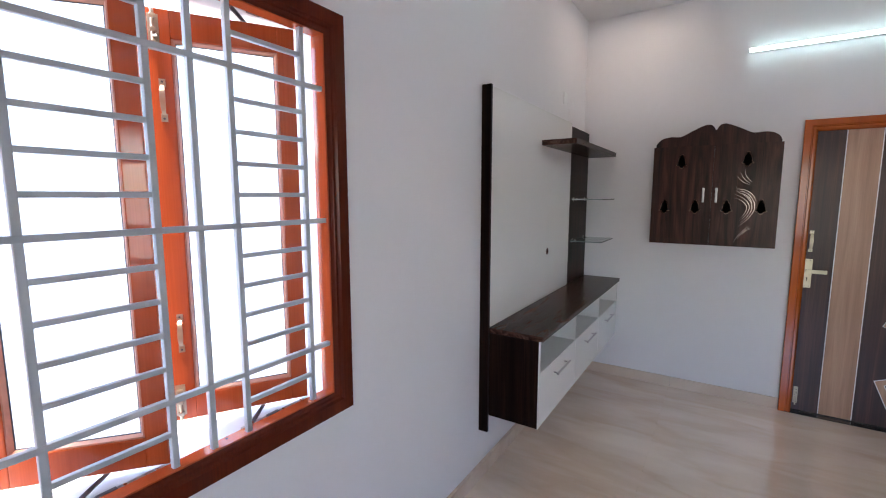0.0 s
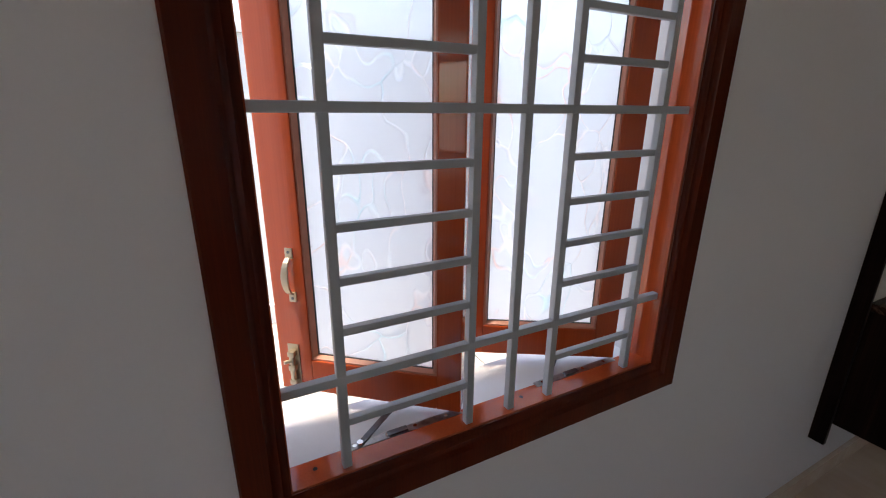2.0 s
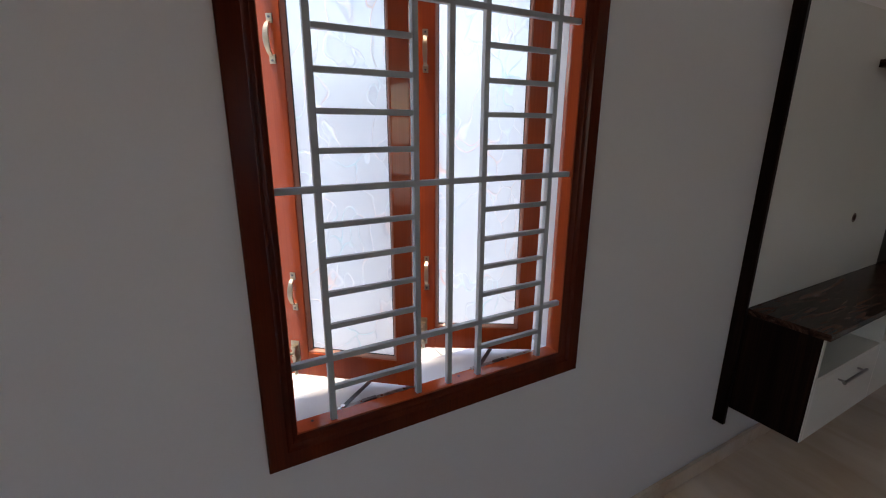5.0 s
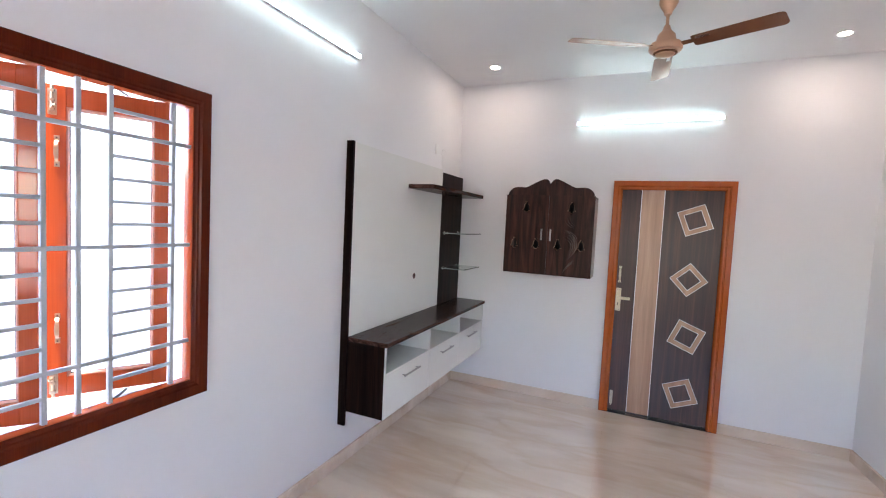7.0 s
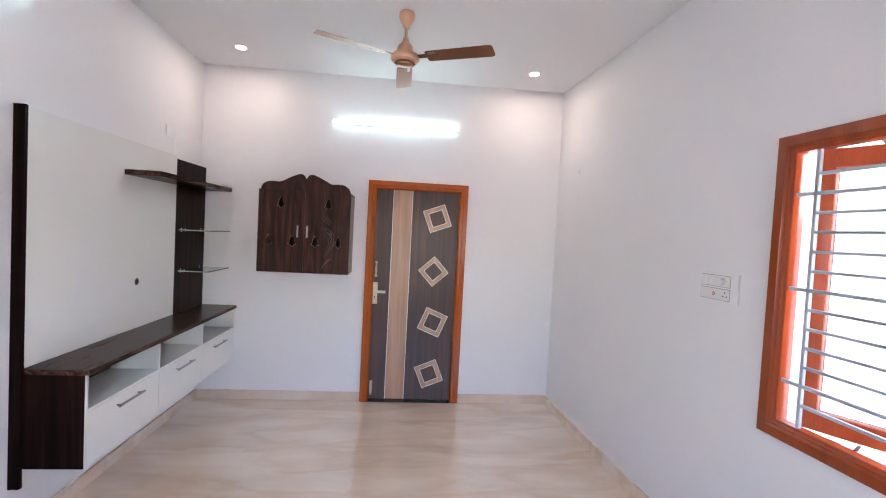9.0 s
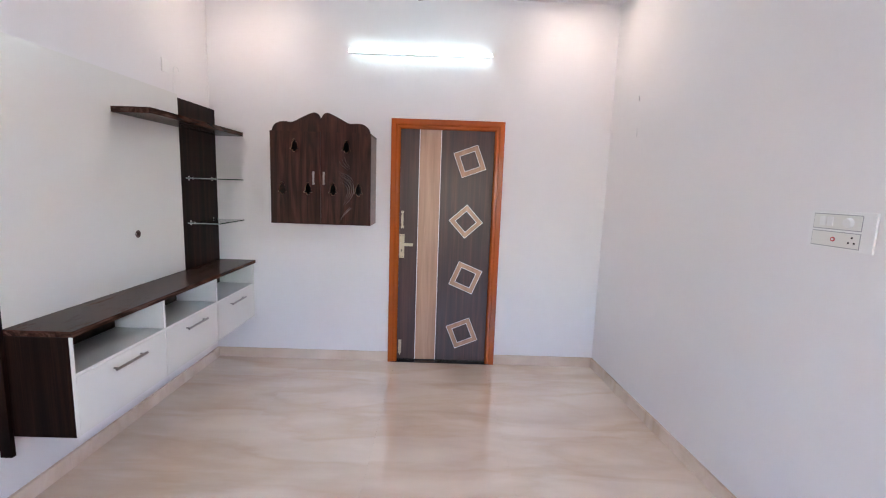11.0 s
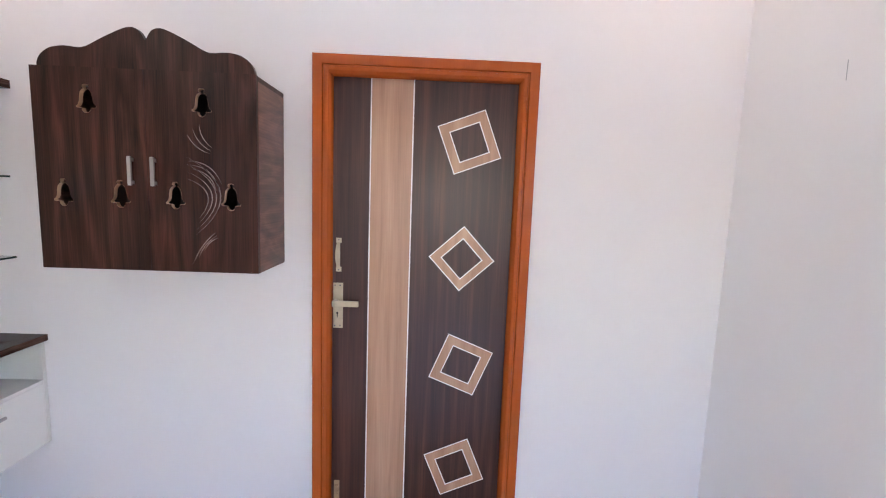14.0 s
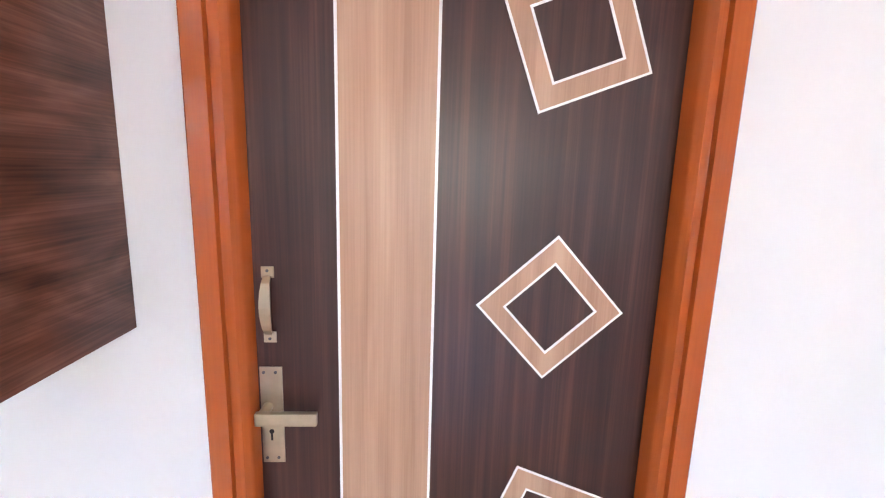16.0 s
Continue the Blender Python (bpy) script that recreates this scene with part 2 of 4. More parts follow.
M_IRON = mat("white_painted_iron", (0.46, 0.475, 0.485), 0.42, var=0.06, scale=14, bump=0.2, spec=0.22)
M_BRASS = mat("antique_brass", (0.50, 0.42, 0.30), 0.34, 1.0, var=0.15, scale=30)
M_CHROME = mat("chrome", (0.78, 0.76, 0.74), 0.14, 1.0, var=0.04)
M_STAY = mat("tarnished_steel", (0.48, 0.46, 0.45), 0.34, 1.0, var=0.5, scale=70)
M_STEEL = mat("dark_steel", (0.16, 0.16, 0.17), 0.4, 1.0, var=0.3, scale=60)
M_COPPER = mat("copper_painted_metal", (0.62, 0.36, 0.23), 0.28, 0.45, var=0.06, scale=8)
M_BLADE = mat("brown_fan_blade", (0.36, 0.165, 0.092), 0.15, 0.55, var=0.10, scale=20)
M_PLASTIC = mat("white_plastic", (0.80, 0.79, 0.78), 0.35, var=0.02)
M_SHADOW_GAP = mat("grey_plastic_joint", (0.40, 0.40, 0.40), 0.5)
M_RED = mat("red_plastic", (0.55, 0.05, 0.06), 0.4)
M_HOLE = mat("brown_plastic_ring", (0.10, 0.035, 0.025), 0.4)
# near-black that stands in for the shade in holes and inside the cabinet
M_BLACK = mat("painted_inside_shade", (0.012, 0.010, 0.010), 0.8)
M_PUTTY = mat("black_beading", (0.03, 0.03, 0.035), 0.5)
M_GLASS = glass_mat("clear_shelf_glass", (0.78, 0.88, 0.85), 0.0)
M_EDGE = mat("green_glass_edge", (0.045, 0.075, 0.065), 0.10, var=0.2)
# same glass edge, paler: the reflection on the south end is in the colour
M_EDGE_SHEEN = mat("sheen_glass_edge", (0.34, 0.40, 0.38), 0.10, var=0.2)
M_SATIN = mat("satin_steel", (0.42, 0.40, 0.385), 0.28, 1.0, var=0.08)
M_FROST = glass_mat("patterned_frosted_glass", (0.96, 0.97, 0.98), 0.28, 1.1)
M_TUBE = emit("tube_light", (0.62, 0.94, 1.0), 1.2)
M_SPOT = emit("downlight_lens", (1.0, 0.88, 0.78), 11.0)
M_GROUND = mat("grey_earth", (0.26, 0.25, 0.235), 0.9, var=0.25, scale=1.5, bump=0.5)
M_SLAB = mat("grey_cement_slab", (0.20, 0.20, 0.20), 0.85, var=0.3, scale=14, bump=0.8, bump_scale=50)


# ---- building helpers ----
def box(bm, a, b, bevel=0.0):
    """An axis-aligned block between two corners."""
    lo = [min(p, q) for p, q in zip(a, b)]
    hi = [max(p, q) for p, q in zip(a, b)]
    vs = [bm.verts.new((x, y, z)) for x in (lo[0], hi[0]) for y in (lo[1], hi[1]) for z in (lo[2], hi[2])]
    faces = [bm.faces.new([vs[i] for i in f]) for f in ((0, 1, 3, 2), (4, 6, 7, 5), (0, 4, 5, 1), (2, 3, 7, 6), (0, 2, 6, 4), (1, 5, 7, 3))]
    if bevel:
        edges = list({e for f in faces for e in f.edges})
        bmesh.ops.bevel(bm, geom=edges, offset=bevel, segments=2, affect="EDGES", profile=0.7)
    return bm


def rod(bm, a, b, r, n=12, r2=None):
    """A round bar from a to b."""
    a, b = Vector(a), Vector(b)
    m = Matrix.Translation((a + b) / 2) @ (b - a).to_track_quat("Z", "Y").to_matrix().to_4x4()
    bmesh.ops.create_cone(bm, cap_ends=True, segments=n, radius1=r, radius2=r if r2 is None else r2, depth=(b - a).length, matrix=m)
    return bm


def lathe(bm, profile, n=32, m=None):
    """Turns a profile of (radius, z) about z."""
    rings = []
    for r, z in profile:
        if r < 1e-6:
            rings.append([bm.verts.new((0, 0, z))] * n)
        else:
            rings.append([bm.verts.new((r * math.cos(2 * math.pi * i / n), r * math.sin(2 * math.pi * i / n), z)) for i in range(n)])
    for p, q in zip(rings, rings[1:]):
        for i in range(n):
            ring = []
            for v in (p[i], p[(i + 1) % n], q[(i + 1) % n], q[i]):
                if v not in ring:
                    ring.append(v)
            if len(ring) > 2:
                bm.faces.new(ring)
    if m is not None:
        bmesh.ops.transform(bm, matrix=m, verts=bm.verts)
    return bm


def plate(bm, outline, holes, depth, m):
    """A flat board from a 2D outline with holes, extruded by depth along its own z, then posed by m."""
    edges = []
    for loop in (outline, *holes):
        vs = [bm.verts.new((x, y, 0)) for x, y in loop]
        edges += [bm.edges.new((vs[i], vs[(i + 1) % len(vs)])) for i in range(len(vs))]
    got = bmesh.ops.triangle_fill(bm, use_beauty=True, use_dissolve=False, edges=edges, normal=(0, 0, 1))
    faces = [g for g in got["geom"] if isinstance(g, bmesh.types.BMFace)]
    ext = bmesh.ops.extrude_face_region(bm, geom=faces)
    bmesh.ops.translate(bm, vec=(0, 0, depth), verts=[g for g in ext["geom"] if isinstance(g, bmesh.types.BMVert)])
    bmesh.ops.transform(bm, matrix=m, verts=bm.verts)
    bmesh.ops.recalc_face_normals(bm, faces=bm.faces)
    return bm


def moulding(bm, rect, profile, m, sides=4):
    """A mitred frame round rect (u0, v0, u1, v1) in its own x, y plane; profile: (inset, height along z).
    sides 3 leaves the bottom open, as round a door."""
    u0, v0, u1, v1 = rect
    rings = []
    for inset, h in profile:
        low = v0 + inset if sides == 4 else v0
        rings.append([bm.verts.new(m @ Vector(p)) for p in ((u0 + inset, low, h), (u0 + inset, v1 - inset, h), (u1 - inset, v1 - inset, h), (u1 - inset, low, h))])
    n = len(profile)
    for k in range(n):
        p, q = rings[k], rings[(k + 1) % n]
        for i in range(4 if sides == 4 else 3):
            bm.faces.new((p[i], p[(i + 1) % 4], q[(i + 1) % 4], q[i]))
    if sides == 3:
        bm.faces.new([r[0] for r in rings])
        bm.faces.new([r[3] for r in reversed(rings)])
    bmesh.ops.recalc_face_normals(bm, faces=bm.faces)
    return bm


def finish(name, bm, material, smooth=False):
    me = bpy.data.meshes.new(name)
    bmesh.ops.recalc_face_normals(bm, faces=bm.faces)
    bm.to_mesh(me)
    bm.free()
    me.materials.append(material)
    if smooth:
        me.polygons.foreach_set("use_smooth", [True] * len(me.polygons))
        me.set_sharp_from_angle(angle=radians(35))
    return new(name, me)


def thing(name, at, label, category, group="", kind=""):
    """An Empty at a thing's base."""
    ob = new(name)
    ob.location = at
    ob.empty_display_size = 0.1
    return tagged(ob, label, category, group, kind)


def part(name, bm, material, parent, label="", smooth=False):
    """One mesh as a part; its vertices are in world metres."""
    ob = finish(name, bm, material, smooth)
    bpy.context.view_layer.update()
    ob.parent = parent
    ob.matrix_parent_inverse = parent.matrix_world.inverted()
    return tagged(ob, label) if label else ob


def B():
    return bmesh.new()


def moved(bm, m):
    bmesh.ops.transform(bm, matrix=m, verts=bm.verts)
    return bm


# ---- the room ----
H = 3.065           # ceiling
XR = 3.35           # east wall at the door wall
SPLAY = 0.06        # the east wall opens out by this much a metre
YB = -6.4           # back wall
EAST = Matrix.Translation((XR, 0, 0)) @ Matrix.Rotation(math.atan(SPLAY), 4, "Z")   # local -x into the room, local y along the wall


def pierced_wall(name, label, a, b, thick, openings, m):
    """A wall whose face lies in local y, z from a to b, thickness along -x, with rectangular openings (y0, z0, y1, z1)."""
    bm = B()
    outline = [(a[0], a[1]), (b[0], a[1]), (b[0], b[1]), (a[0], b[1])]
    holes = [[(p, q), (r, q), (r, s), (p, s)] for p, q, r, s in openings]
    # local x of the plate is y, local y is z, depth is x
    turn = Matrix(((0, 0, 1, 0), (1, 0, 0, 0), (0, 1, 0, 0), (0, 0, 0, 1)))
    plate(bm, outline, holes, thick, m @ turn)
    return tagged(finish(name, bm, M_WALL), label, "wall", kind="structure")


W1 = (-3.913, 0.853, -2.925, 2.165)      # west window, outer edge of its frame
W2 = (-3.70, 0.848, -2.408, 2.140)       # east window
pierced_wall("wall_west", "smooth white painted wall with a barred window", (YB, -0.02), (0.23, H), -0.23,
             [(W1[0] + 0.02, W1[1] + 0.02, W1[2] - 0.02, W1[3] - 0.02)], Matrix.Identity(4))
pierced_wall("wall_east", "smooth white painted wall with a barred window", (YB - 0.3, -0.02), (0.25, H), 0.23,
             [(W2[0] + 0.02, W2[1] + 0.02, W2[2] - 0.02, W2[3] - 0.02)], EAST)
DX0, DX1, DZ = 1.515, 2.46, 2.112        # outer edge of the door frame
bm = B()
plate(bm, [(0, -0.02), (DX0 + 0.02, -0.02), (DX0 + 0.02, DZ - 0.02), (DX1 - 0.02, DZ - 0.02), (DX1 - 0.02, -0.02), (XR, -0.02), (XR, H), (0, H)], [], -0.23,
      Matrix(((1, 0, 0, 0), (0, 0, -1, 0), (0, 1, 0, 0), (0, 0, 0, 1))))
tagged(finish("wall_north", bm, M_WALL), "smooth white painted wall with a laminate door", "wall", kind="structure")
SOUTH = Matrix(((0, 1, 0, 0), (1, 0, 0, YB), (0, 0, 1, 0), (0, 0, 0, 1)))
W3 = (1.45, 0.853, 3.25, 2.165)          # unseen window added behind the walker for fill light; door gloss suggests brightness there
pierced_wall("wall_south", "plain white painted wall with an added, unseen barred window", (-0.23, -0.02), (4.2, H), -0.23,
             [(W3[0] + 0.02, W3[1] + 0.02, W3[2] - 0.02, W3[3] - 0.02)], SOUTH)
bm = box(B(), (-0.23, YB - 0.2, H), (4.2, 0.4, H + 0.15))
tagged(finish("ceiling", bm, M_CEIL), "flat white painted ceiling", "ceiling", kind="structure")
bm = box(B(), (-0.23, YB - 0.2, -0.15), (4.2, 1.6, -0.009))
floor = tagged(finish("floor", bm, M_SKIRT), "floor of large polished beige marble tiles", "floor", kind="structure")
# behind the door
bm = box(B(), (0.9, 1.4, -0.02), (3.0, 1.5, 2.5))
tagged(finish("wall_passage", bm, M_WALL), "plain white wall behind the door", "wall", kind="structure")

# skirting
skirt = thing("baseboard", (0, 0, 0), "beige marble tile skirting along the walls", "skirting", kind="structure")
for m, y0, y1 in ((Matrix.Identity(4), YB, 0.0), (EAST @ Matrix.Scale(-1, 4, (1, 0, 0)), YB, -0.005)):
    n = 8
    for i in range(n):
        a, b = y0 + (y1 - y0) * i / n, y0 + (y1 - y0) * (i + 1) / n
        part("skirting_tile", moved(box(B(), (0.0005, a + 0.0005, 0), (0.018, b - 0.0005, 0.085), 0.0015), m), M_SKIRT, skirt)
for a, b in ((0.012, 0.79), (0.79, DX0 - 0.001), (DX1 + 0.001, XR - 0.013)):
    part("skirting_tile", box(B(), (a + 0.0005, -0.012, 0), (b - 0.0005, -0.0005, 0.085), 0.0015), M_SKIRT, skirt)

# door threshold
bm = box(B(), (DX0 + 0.02, -0.03, -0.005), (DX1 - 0.02, 0.20, 0.004), 0.001)
tagged(finish("door_sill", bm, M_GRANITE), "polished black granite threshold under the door", "threshold", kind="structure")


# ---- windows ----
def rect_bar(a, b, w, bevel=0.0025):
    """A square bar between two points that share two coordinates."""
    lo = [min(p, q) - w / 2 if abs(p - q) < 1e-6 else min(p, q) for p, q in zip(a, b)]
    hi = [max(p, q) + w / 2 if abs(p - q) < 1e-6 else max(p, q) for p, q in zip(a, b)]
    return box(B(), lo, hi, bevel)


ARCHITRAVE = ((0, 0.0005), (0, 0.016), (0.004, 0.021), (0.044, 0.021), (0.049, 0.014), (0.052, 0.0125), (0.059, 0.0125), (0.065, 0.005), (0.0715, 0.003), (0.0715, 0.0005))
LINING = ((0.0719, -0.0005), (0.074, -0.002), (0.074, -0.044), (0.056, -0.046), (0.056, -0.075), (0.021, -0.075), (0.021, -0.0005))


def d_handle(m, length, parent, material, label, wide=1.0):
    """A bow handle on two feet; local y along it, local z out of the surface."""
    bm = B()
    k = length / 2
    box(bm, (-0.008 * wide, -k, 0), (0.008 * wide, -k + 0.022, 0.003), 0.001)
    box(bm, (-0.008 * wide, k - 0.022, 0), (0.008 * wide, k, 0.003), 0.001)
    n = 10
    pts = [(-k + 0.018 + (length - 0.036) * i / n, 0.003 + 0.019 * math.sin(math.pi * i / n) ** 0.6) for i in range(n + 1)]
    ring = []
    for i, (y, z) in enumerate(pts):
        w = (0.0045 + 0.0025 * math.sin(math.pi * i / n)) * wide
        ring.append([bm.verts.new(p) for p in ((-w, y, z), (w, y, z), (w, y, z + 0.005), (-w, y, z + 0.005))])
    for p, q in zip(ring, ring[1:]):
        for i in range(4):
            bm.faces.new((p[i], p[(i + 1) % 4], q[(i + 1) % 4], q[i]))
    bm.faces.new(ring[0])
    bm.faces.new(ring[-1])
    h = part("handle", moved(bm, m), material, parent, label)
    for s in (-1, 1):
        part("screw", rod(B(), m @ Vector((0, s * (k - 0.008), 0.0025)), m @ Vector((0, s * (k - 0.008), 0.0045)), 0.003, 8), M_STEEL, h)
    return h


def tower_bolt(m, length, parent):
    """A barrel bolt; local y along it, local z out of the surface."""
    k = length / 2
    bolt = part("tower_bolt", moved(box(B(), (-0.013, -k, 0), (0.013, k, 0.002), 0.0008), m), M_BRASS, parent, "brass tower bolt")
    part("rod", rod(B(), m @ Vector((0, -k - 0.012, 0.009)), m @ Vector((0, k * 0.7, 0.009)), 0.005, 10), M_BRASS, bolt, smooth=True)
    for y in (-k + 0.008, -k * 0.1, k * 0.6):
        part("staple", moved(box(B(), (-0.008, y - 0.006, 0.001), (0.008, y + 0.006, 0.015), 0.003), m), M_BRASS, bolt)
    part("knob", rod(B(), m @ Vector((0, k * 0.25, 0.009)), m @ Vector((0.012, k * 0.25, 0.022)), 0.004, 10), M_BRASS, bolt, smooth=True)
    return bolt


def window(name, rect, m, bars, sashes, label, rails=(1.098, 1.513, 1.928), step=0.083, trim=None):
    """A timber frame with a welded iron grille and two outward casements. m takes local (depth into the room, along, up) to the world.
    sashes: (hinge x, y, free x, y) of each inner face."""
    y0, z0, y1, z1 = rect
    win = thing(name, m @ Vector((0, (y0 + y1) / 2, z0)), label, "window", kind="structure")
    turn = m @ Matrix(((0, 0, 1, 0), (1, 0, 0, 0), (0, 1, 0, 0), (0, 0, 0, 1)))
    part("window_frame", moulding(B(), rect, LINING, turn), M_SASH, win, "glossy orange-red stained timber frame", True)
    part("architrave", moulding(B(), rect, ARCHITRAVE, turn), trim or M_FRAME_BACKLIT, win, "orange-brown stained timber architrave" if trim else "red-brown stained timber architrave, darkened as backlit", True)
    iy0, iz0, iy1, iz1 = y0 + 0.056, z0 + 0.056, y1 - 0.056, z1 - 0.056
    ly0, lz0, ly1, lz1 = y0 + 0.074, z0 + 0.074, y1 - 0.074, z1 - 0.074
    # grille
    gx, w = -0.019, 0.0155
    gr = part("window_grille", moved(rect_bar((gx, bars[0], lz0 - 0.004), (gx, bars[0], lz1 + 0.004), w), m), M_IRON, win, "white painted square-bar iron grille")
    for y in bars[1:]:
        part("upright_bar", moved(rect_bar((gx, y, lz0 - 0.004), (gx, y, lz1 + 0.004), w), m), M_IRON, gr)
    for z in rails:
        part("cross_bar", moved(rect_bar((gx + 0.001, ly0 - 0.004, z), (gx + 0.001, ly1 + 0.004, z), w * 0.98), m), M_IRON, gr)
    for z in [rails[0] - step] + [rails[0] + step * i for i in (1, 2, 3, 4)] + [rails[1] + step * i for i in (1, 2, 3, 4)] + [rails[2] + step]:
        for a, b in ((bars[0], bars[1]), (bars[-2], bars[-1])):
            part("rung", moved(rect_bar((gx, a + w / 2 - 0.001, z), (gx, b - w / 2 + 0.001, z), w * 0.86), m), M_IRON, gr)
    # casements
    sz0, sz1, th = iz0 + 0.014, iz1 - 0.012, 0.034
    for hx, hy, fx, fy in sashes:
        wd = math.hypot(fx - hx, fy - hy)
        along = Vector(((fx - hx) / wd, (fy - hy) / wd, 0))
        inward = Vector((-along.y, along.x, 0))
        if inward.x < 0:
            inward = -inward
        # local: x along from hinge to free edge, y up, z towards the room
        s = m @ Matrix(((along.x, 0, inward.x, hx), (along.y, 0, inward.y, hy), (0, 1, 0, 0), (0, 0, 0, 1)))
        st = 0.074
        sh = 0.050
        sash = part("casement", moved(box(B(), (wd - st, sz0, -th), (wd, sz1, 0), 0.003), s), M_SASH, win, "open outward casement in orange-stained timber")
        part("stile", moved(box(B(), (0, sz0, -th), (sh, sz1, 0), 0.003), s), M_SASH, sash)
        part("bottom_rail", moved(box(B(), (sh, sz0, -th), (wd - st, sz0 + 0.075, 0), 0.003), s), M_SASH, sash)
        part("top_rail", moved(box(B(), (sh, sz1 - 0.075, -th), (wd - st, sz1, 0), 0.003), s), M_SASH, sash)
        bead = moulding(B(), (sh, sz0 + 0.075, wd - st, sz1 - 0.075), ((0.0, -0.004), (0.0, -0.013), (0.010, -0.013), (0.004, -0.004)), s)
        part("glazing_bead", bead, M_BEAD, sash, "timber glazing bead coloured pale as its gloss highlight")
        part("glazing_putty", moulding(B(), (sh, sz0 + 0.075, wd - st, sz1 - 0.075), ((0.0, -0.013), (0.0, -0.016), (0.012, -0.016), (0.012, -0.013)), s), M_PUTTY, sash)
        pane = part("pane", moved(box(B(), (sh - 0.004, sz0 + 0.071, -0.022), (wd - st + 0.004, sz1 - 0.071, -0.0165)), s), M_FROST, sash, "embossed frosted glass pane")
        pane.visible_shadow = False
        q = s @ Matrix.Translation((wd - st / 2, 0, 0))
        for z in (sz0 + 0.25, sz1 - 0.26):
            d_handle(q @ Matrix.Translation((-0.010, z + 0.018, 0)), 0.115, sash, M_BRASS, "brass bow handle")
        tower_bolt(q @ Matrix.Translation((0.002, sz0 + 0.064, 0)), 0.095, sash)
        tower_bolt(q @ Matrix.Translation((0.002, sz1 - 0.064, 0)) @ Matrix.Rotation(math.pi, 4, "Z"), 0.095, sash)
        # friction stays on sill and head
        for z, dz in ((iz0 + 0.0035, 1), (iz1 - 0.0035, -1)):
            side = 1 if fy > hy else -1
            mid = s @ Vector((wd * 0.345, 0, -0.008))
            mid.z = z + dz * 0.006
            base = m @ Vector((-0.068, hy + side * 0.205, z + dz * 0.003))
            t0 = m @ Vector((-0.068, hy - side * 0.01, z))
            t1 = m @ Vector((-0.068, hy + side * 0.235, z))
            track = B()
            d = (t1 - t0).normalized()
            e = Vector((-d.y, d.x, 0)) * 0.0085
            vs = [track.verts.new(p + Vector((0, 0, o))) for o in (-0.002, 0.002) for p in (t0 + e, t1 + e, t1 - e, t0 - e)]
            for f in ((0, 1, 2, 3), (7, 6, 5, 4), (0, 4, 5, 1), (1, 5, 6, 2), (2, 6, 7, 3), (3, 7, 4, 0)):
                track.faces.new([vs[i] for i in f])
            stay = part("friction_stay", track, M_STAY, win, "tarnished steel friction stay")
            arm = B()
            d = (mid - base).normalized()
            e = Vector((-d.y, d.x, 0)).normalized() * 0.006
            vs = [arm.verts.new(p + Vector((0, 0, o))) for o in (-0.0015, 0.0015) for p in (base + e, mid + e, mid - e, base - e)]
            for f in ((0, 1, 2, 3), (7, 6, 5, 4), (0, 4, 5, 1), (1, 5, 6, 2), (2, 6, 7, 3), (3, 7, 4, 0)):
                arm.faces.new([vs[i] for i in f])
            part("arm", arm, M_STEEL, stay)
            part("rivet", rod(B(), base + Vector((0, 0, dz * 0.001)), base + Vector((0, 0, dz * 0.005)), 0.006, 12), M_CHROME, stay)
            for k in (0.14, 0.42, 0.66, 0.92):
                p = t0.lerp(t1, k)
                part("screw", rod(B(), p + Vector((0, 0, dz * 0.0015)), p + Vector((0, 0, dz * 0.0032)), 0.0042, 10), M_CHROME, stay)
            part("slide_block", moved(box(B(), (-0.074, hy + side * 0.13 - 0.02, z + dz * 0.002), (-0.062, hy + side * 0.13 + 0.02, z + dz * 0.006), 0.001), m), M_STEEL, stay)
    for y in (iy0 + 0.06, (iy0 + iy1) / 2 + 0.055):
        part("screw_hole", moved(rod(B(), (-0.033, y, lz0 - 0.001), (-0.033, y, lz0 + 0.0008), 0.004, 10), m), M_BLACK, win)
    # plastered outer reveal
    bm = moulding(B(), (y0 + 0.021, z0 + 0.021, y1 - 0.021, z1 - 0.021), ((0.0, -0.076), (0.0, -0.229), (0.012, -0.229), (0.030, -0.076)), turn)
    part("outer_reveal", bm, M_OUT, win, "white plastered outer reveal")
    return win


MIRROR = EAST @ Matrix.Scale(-1, 4, (1, 0, 0))
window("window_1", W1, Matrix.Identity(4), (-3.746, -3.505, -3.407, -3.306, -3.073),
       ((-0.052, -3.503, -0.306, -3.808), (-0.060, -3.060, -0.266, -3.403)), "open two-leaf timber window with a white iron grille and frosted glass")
window("window_2", W2, MIRROR, (-3.535, -3.16, -3.043, -2.925, -2.566),
       ((-0.052, -3.09, -0.33, -3.60), (-0.050, -2.542, -0.30, -3.03)), "open two-leaf timber window with a white iron grille and frosted glass",
       (1.095, 1.492, 1.889), 0.0794, M_TRIM)

# added opening that lets more daylight in from the unseen south end
window("fill_window", W3, SOUTH, (1.7, 2.0, 2.35, 2.7, 3.0), (), "unseen timber window with an iron grille, added for fill light")


# ---- door ----
door = thing("door_1", ((DX0 + DX1) / 2, 0.03, 0), "closed dark laminate flush door with light inlaid band and four tilted squares", "door", kind="structure")
to_north = Matrix(((1, 0, 0, 0), (0, 0, -1, 0), (0, 1, 0, 0), (0, 0, 0, 1)))    # local x, y, z to x, z, -y
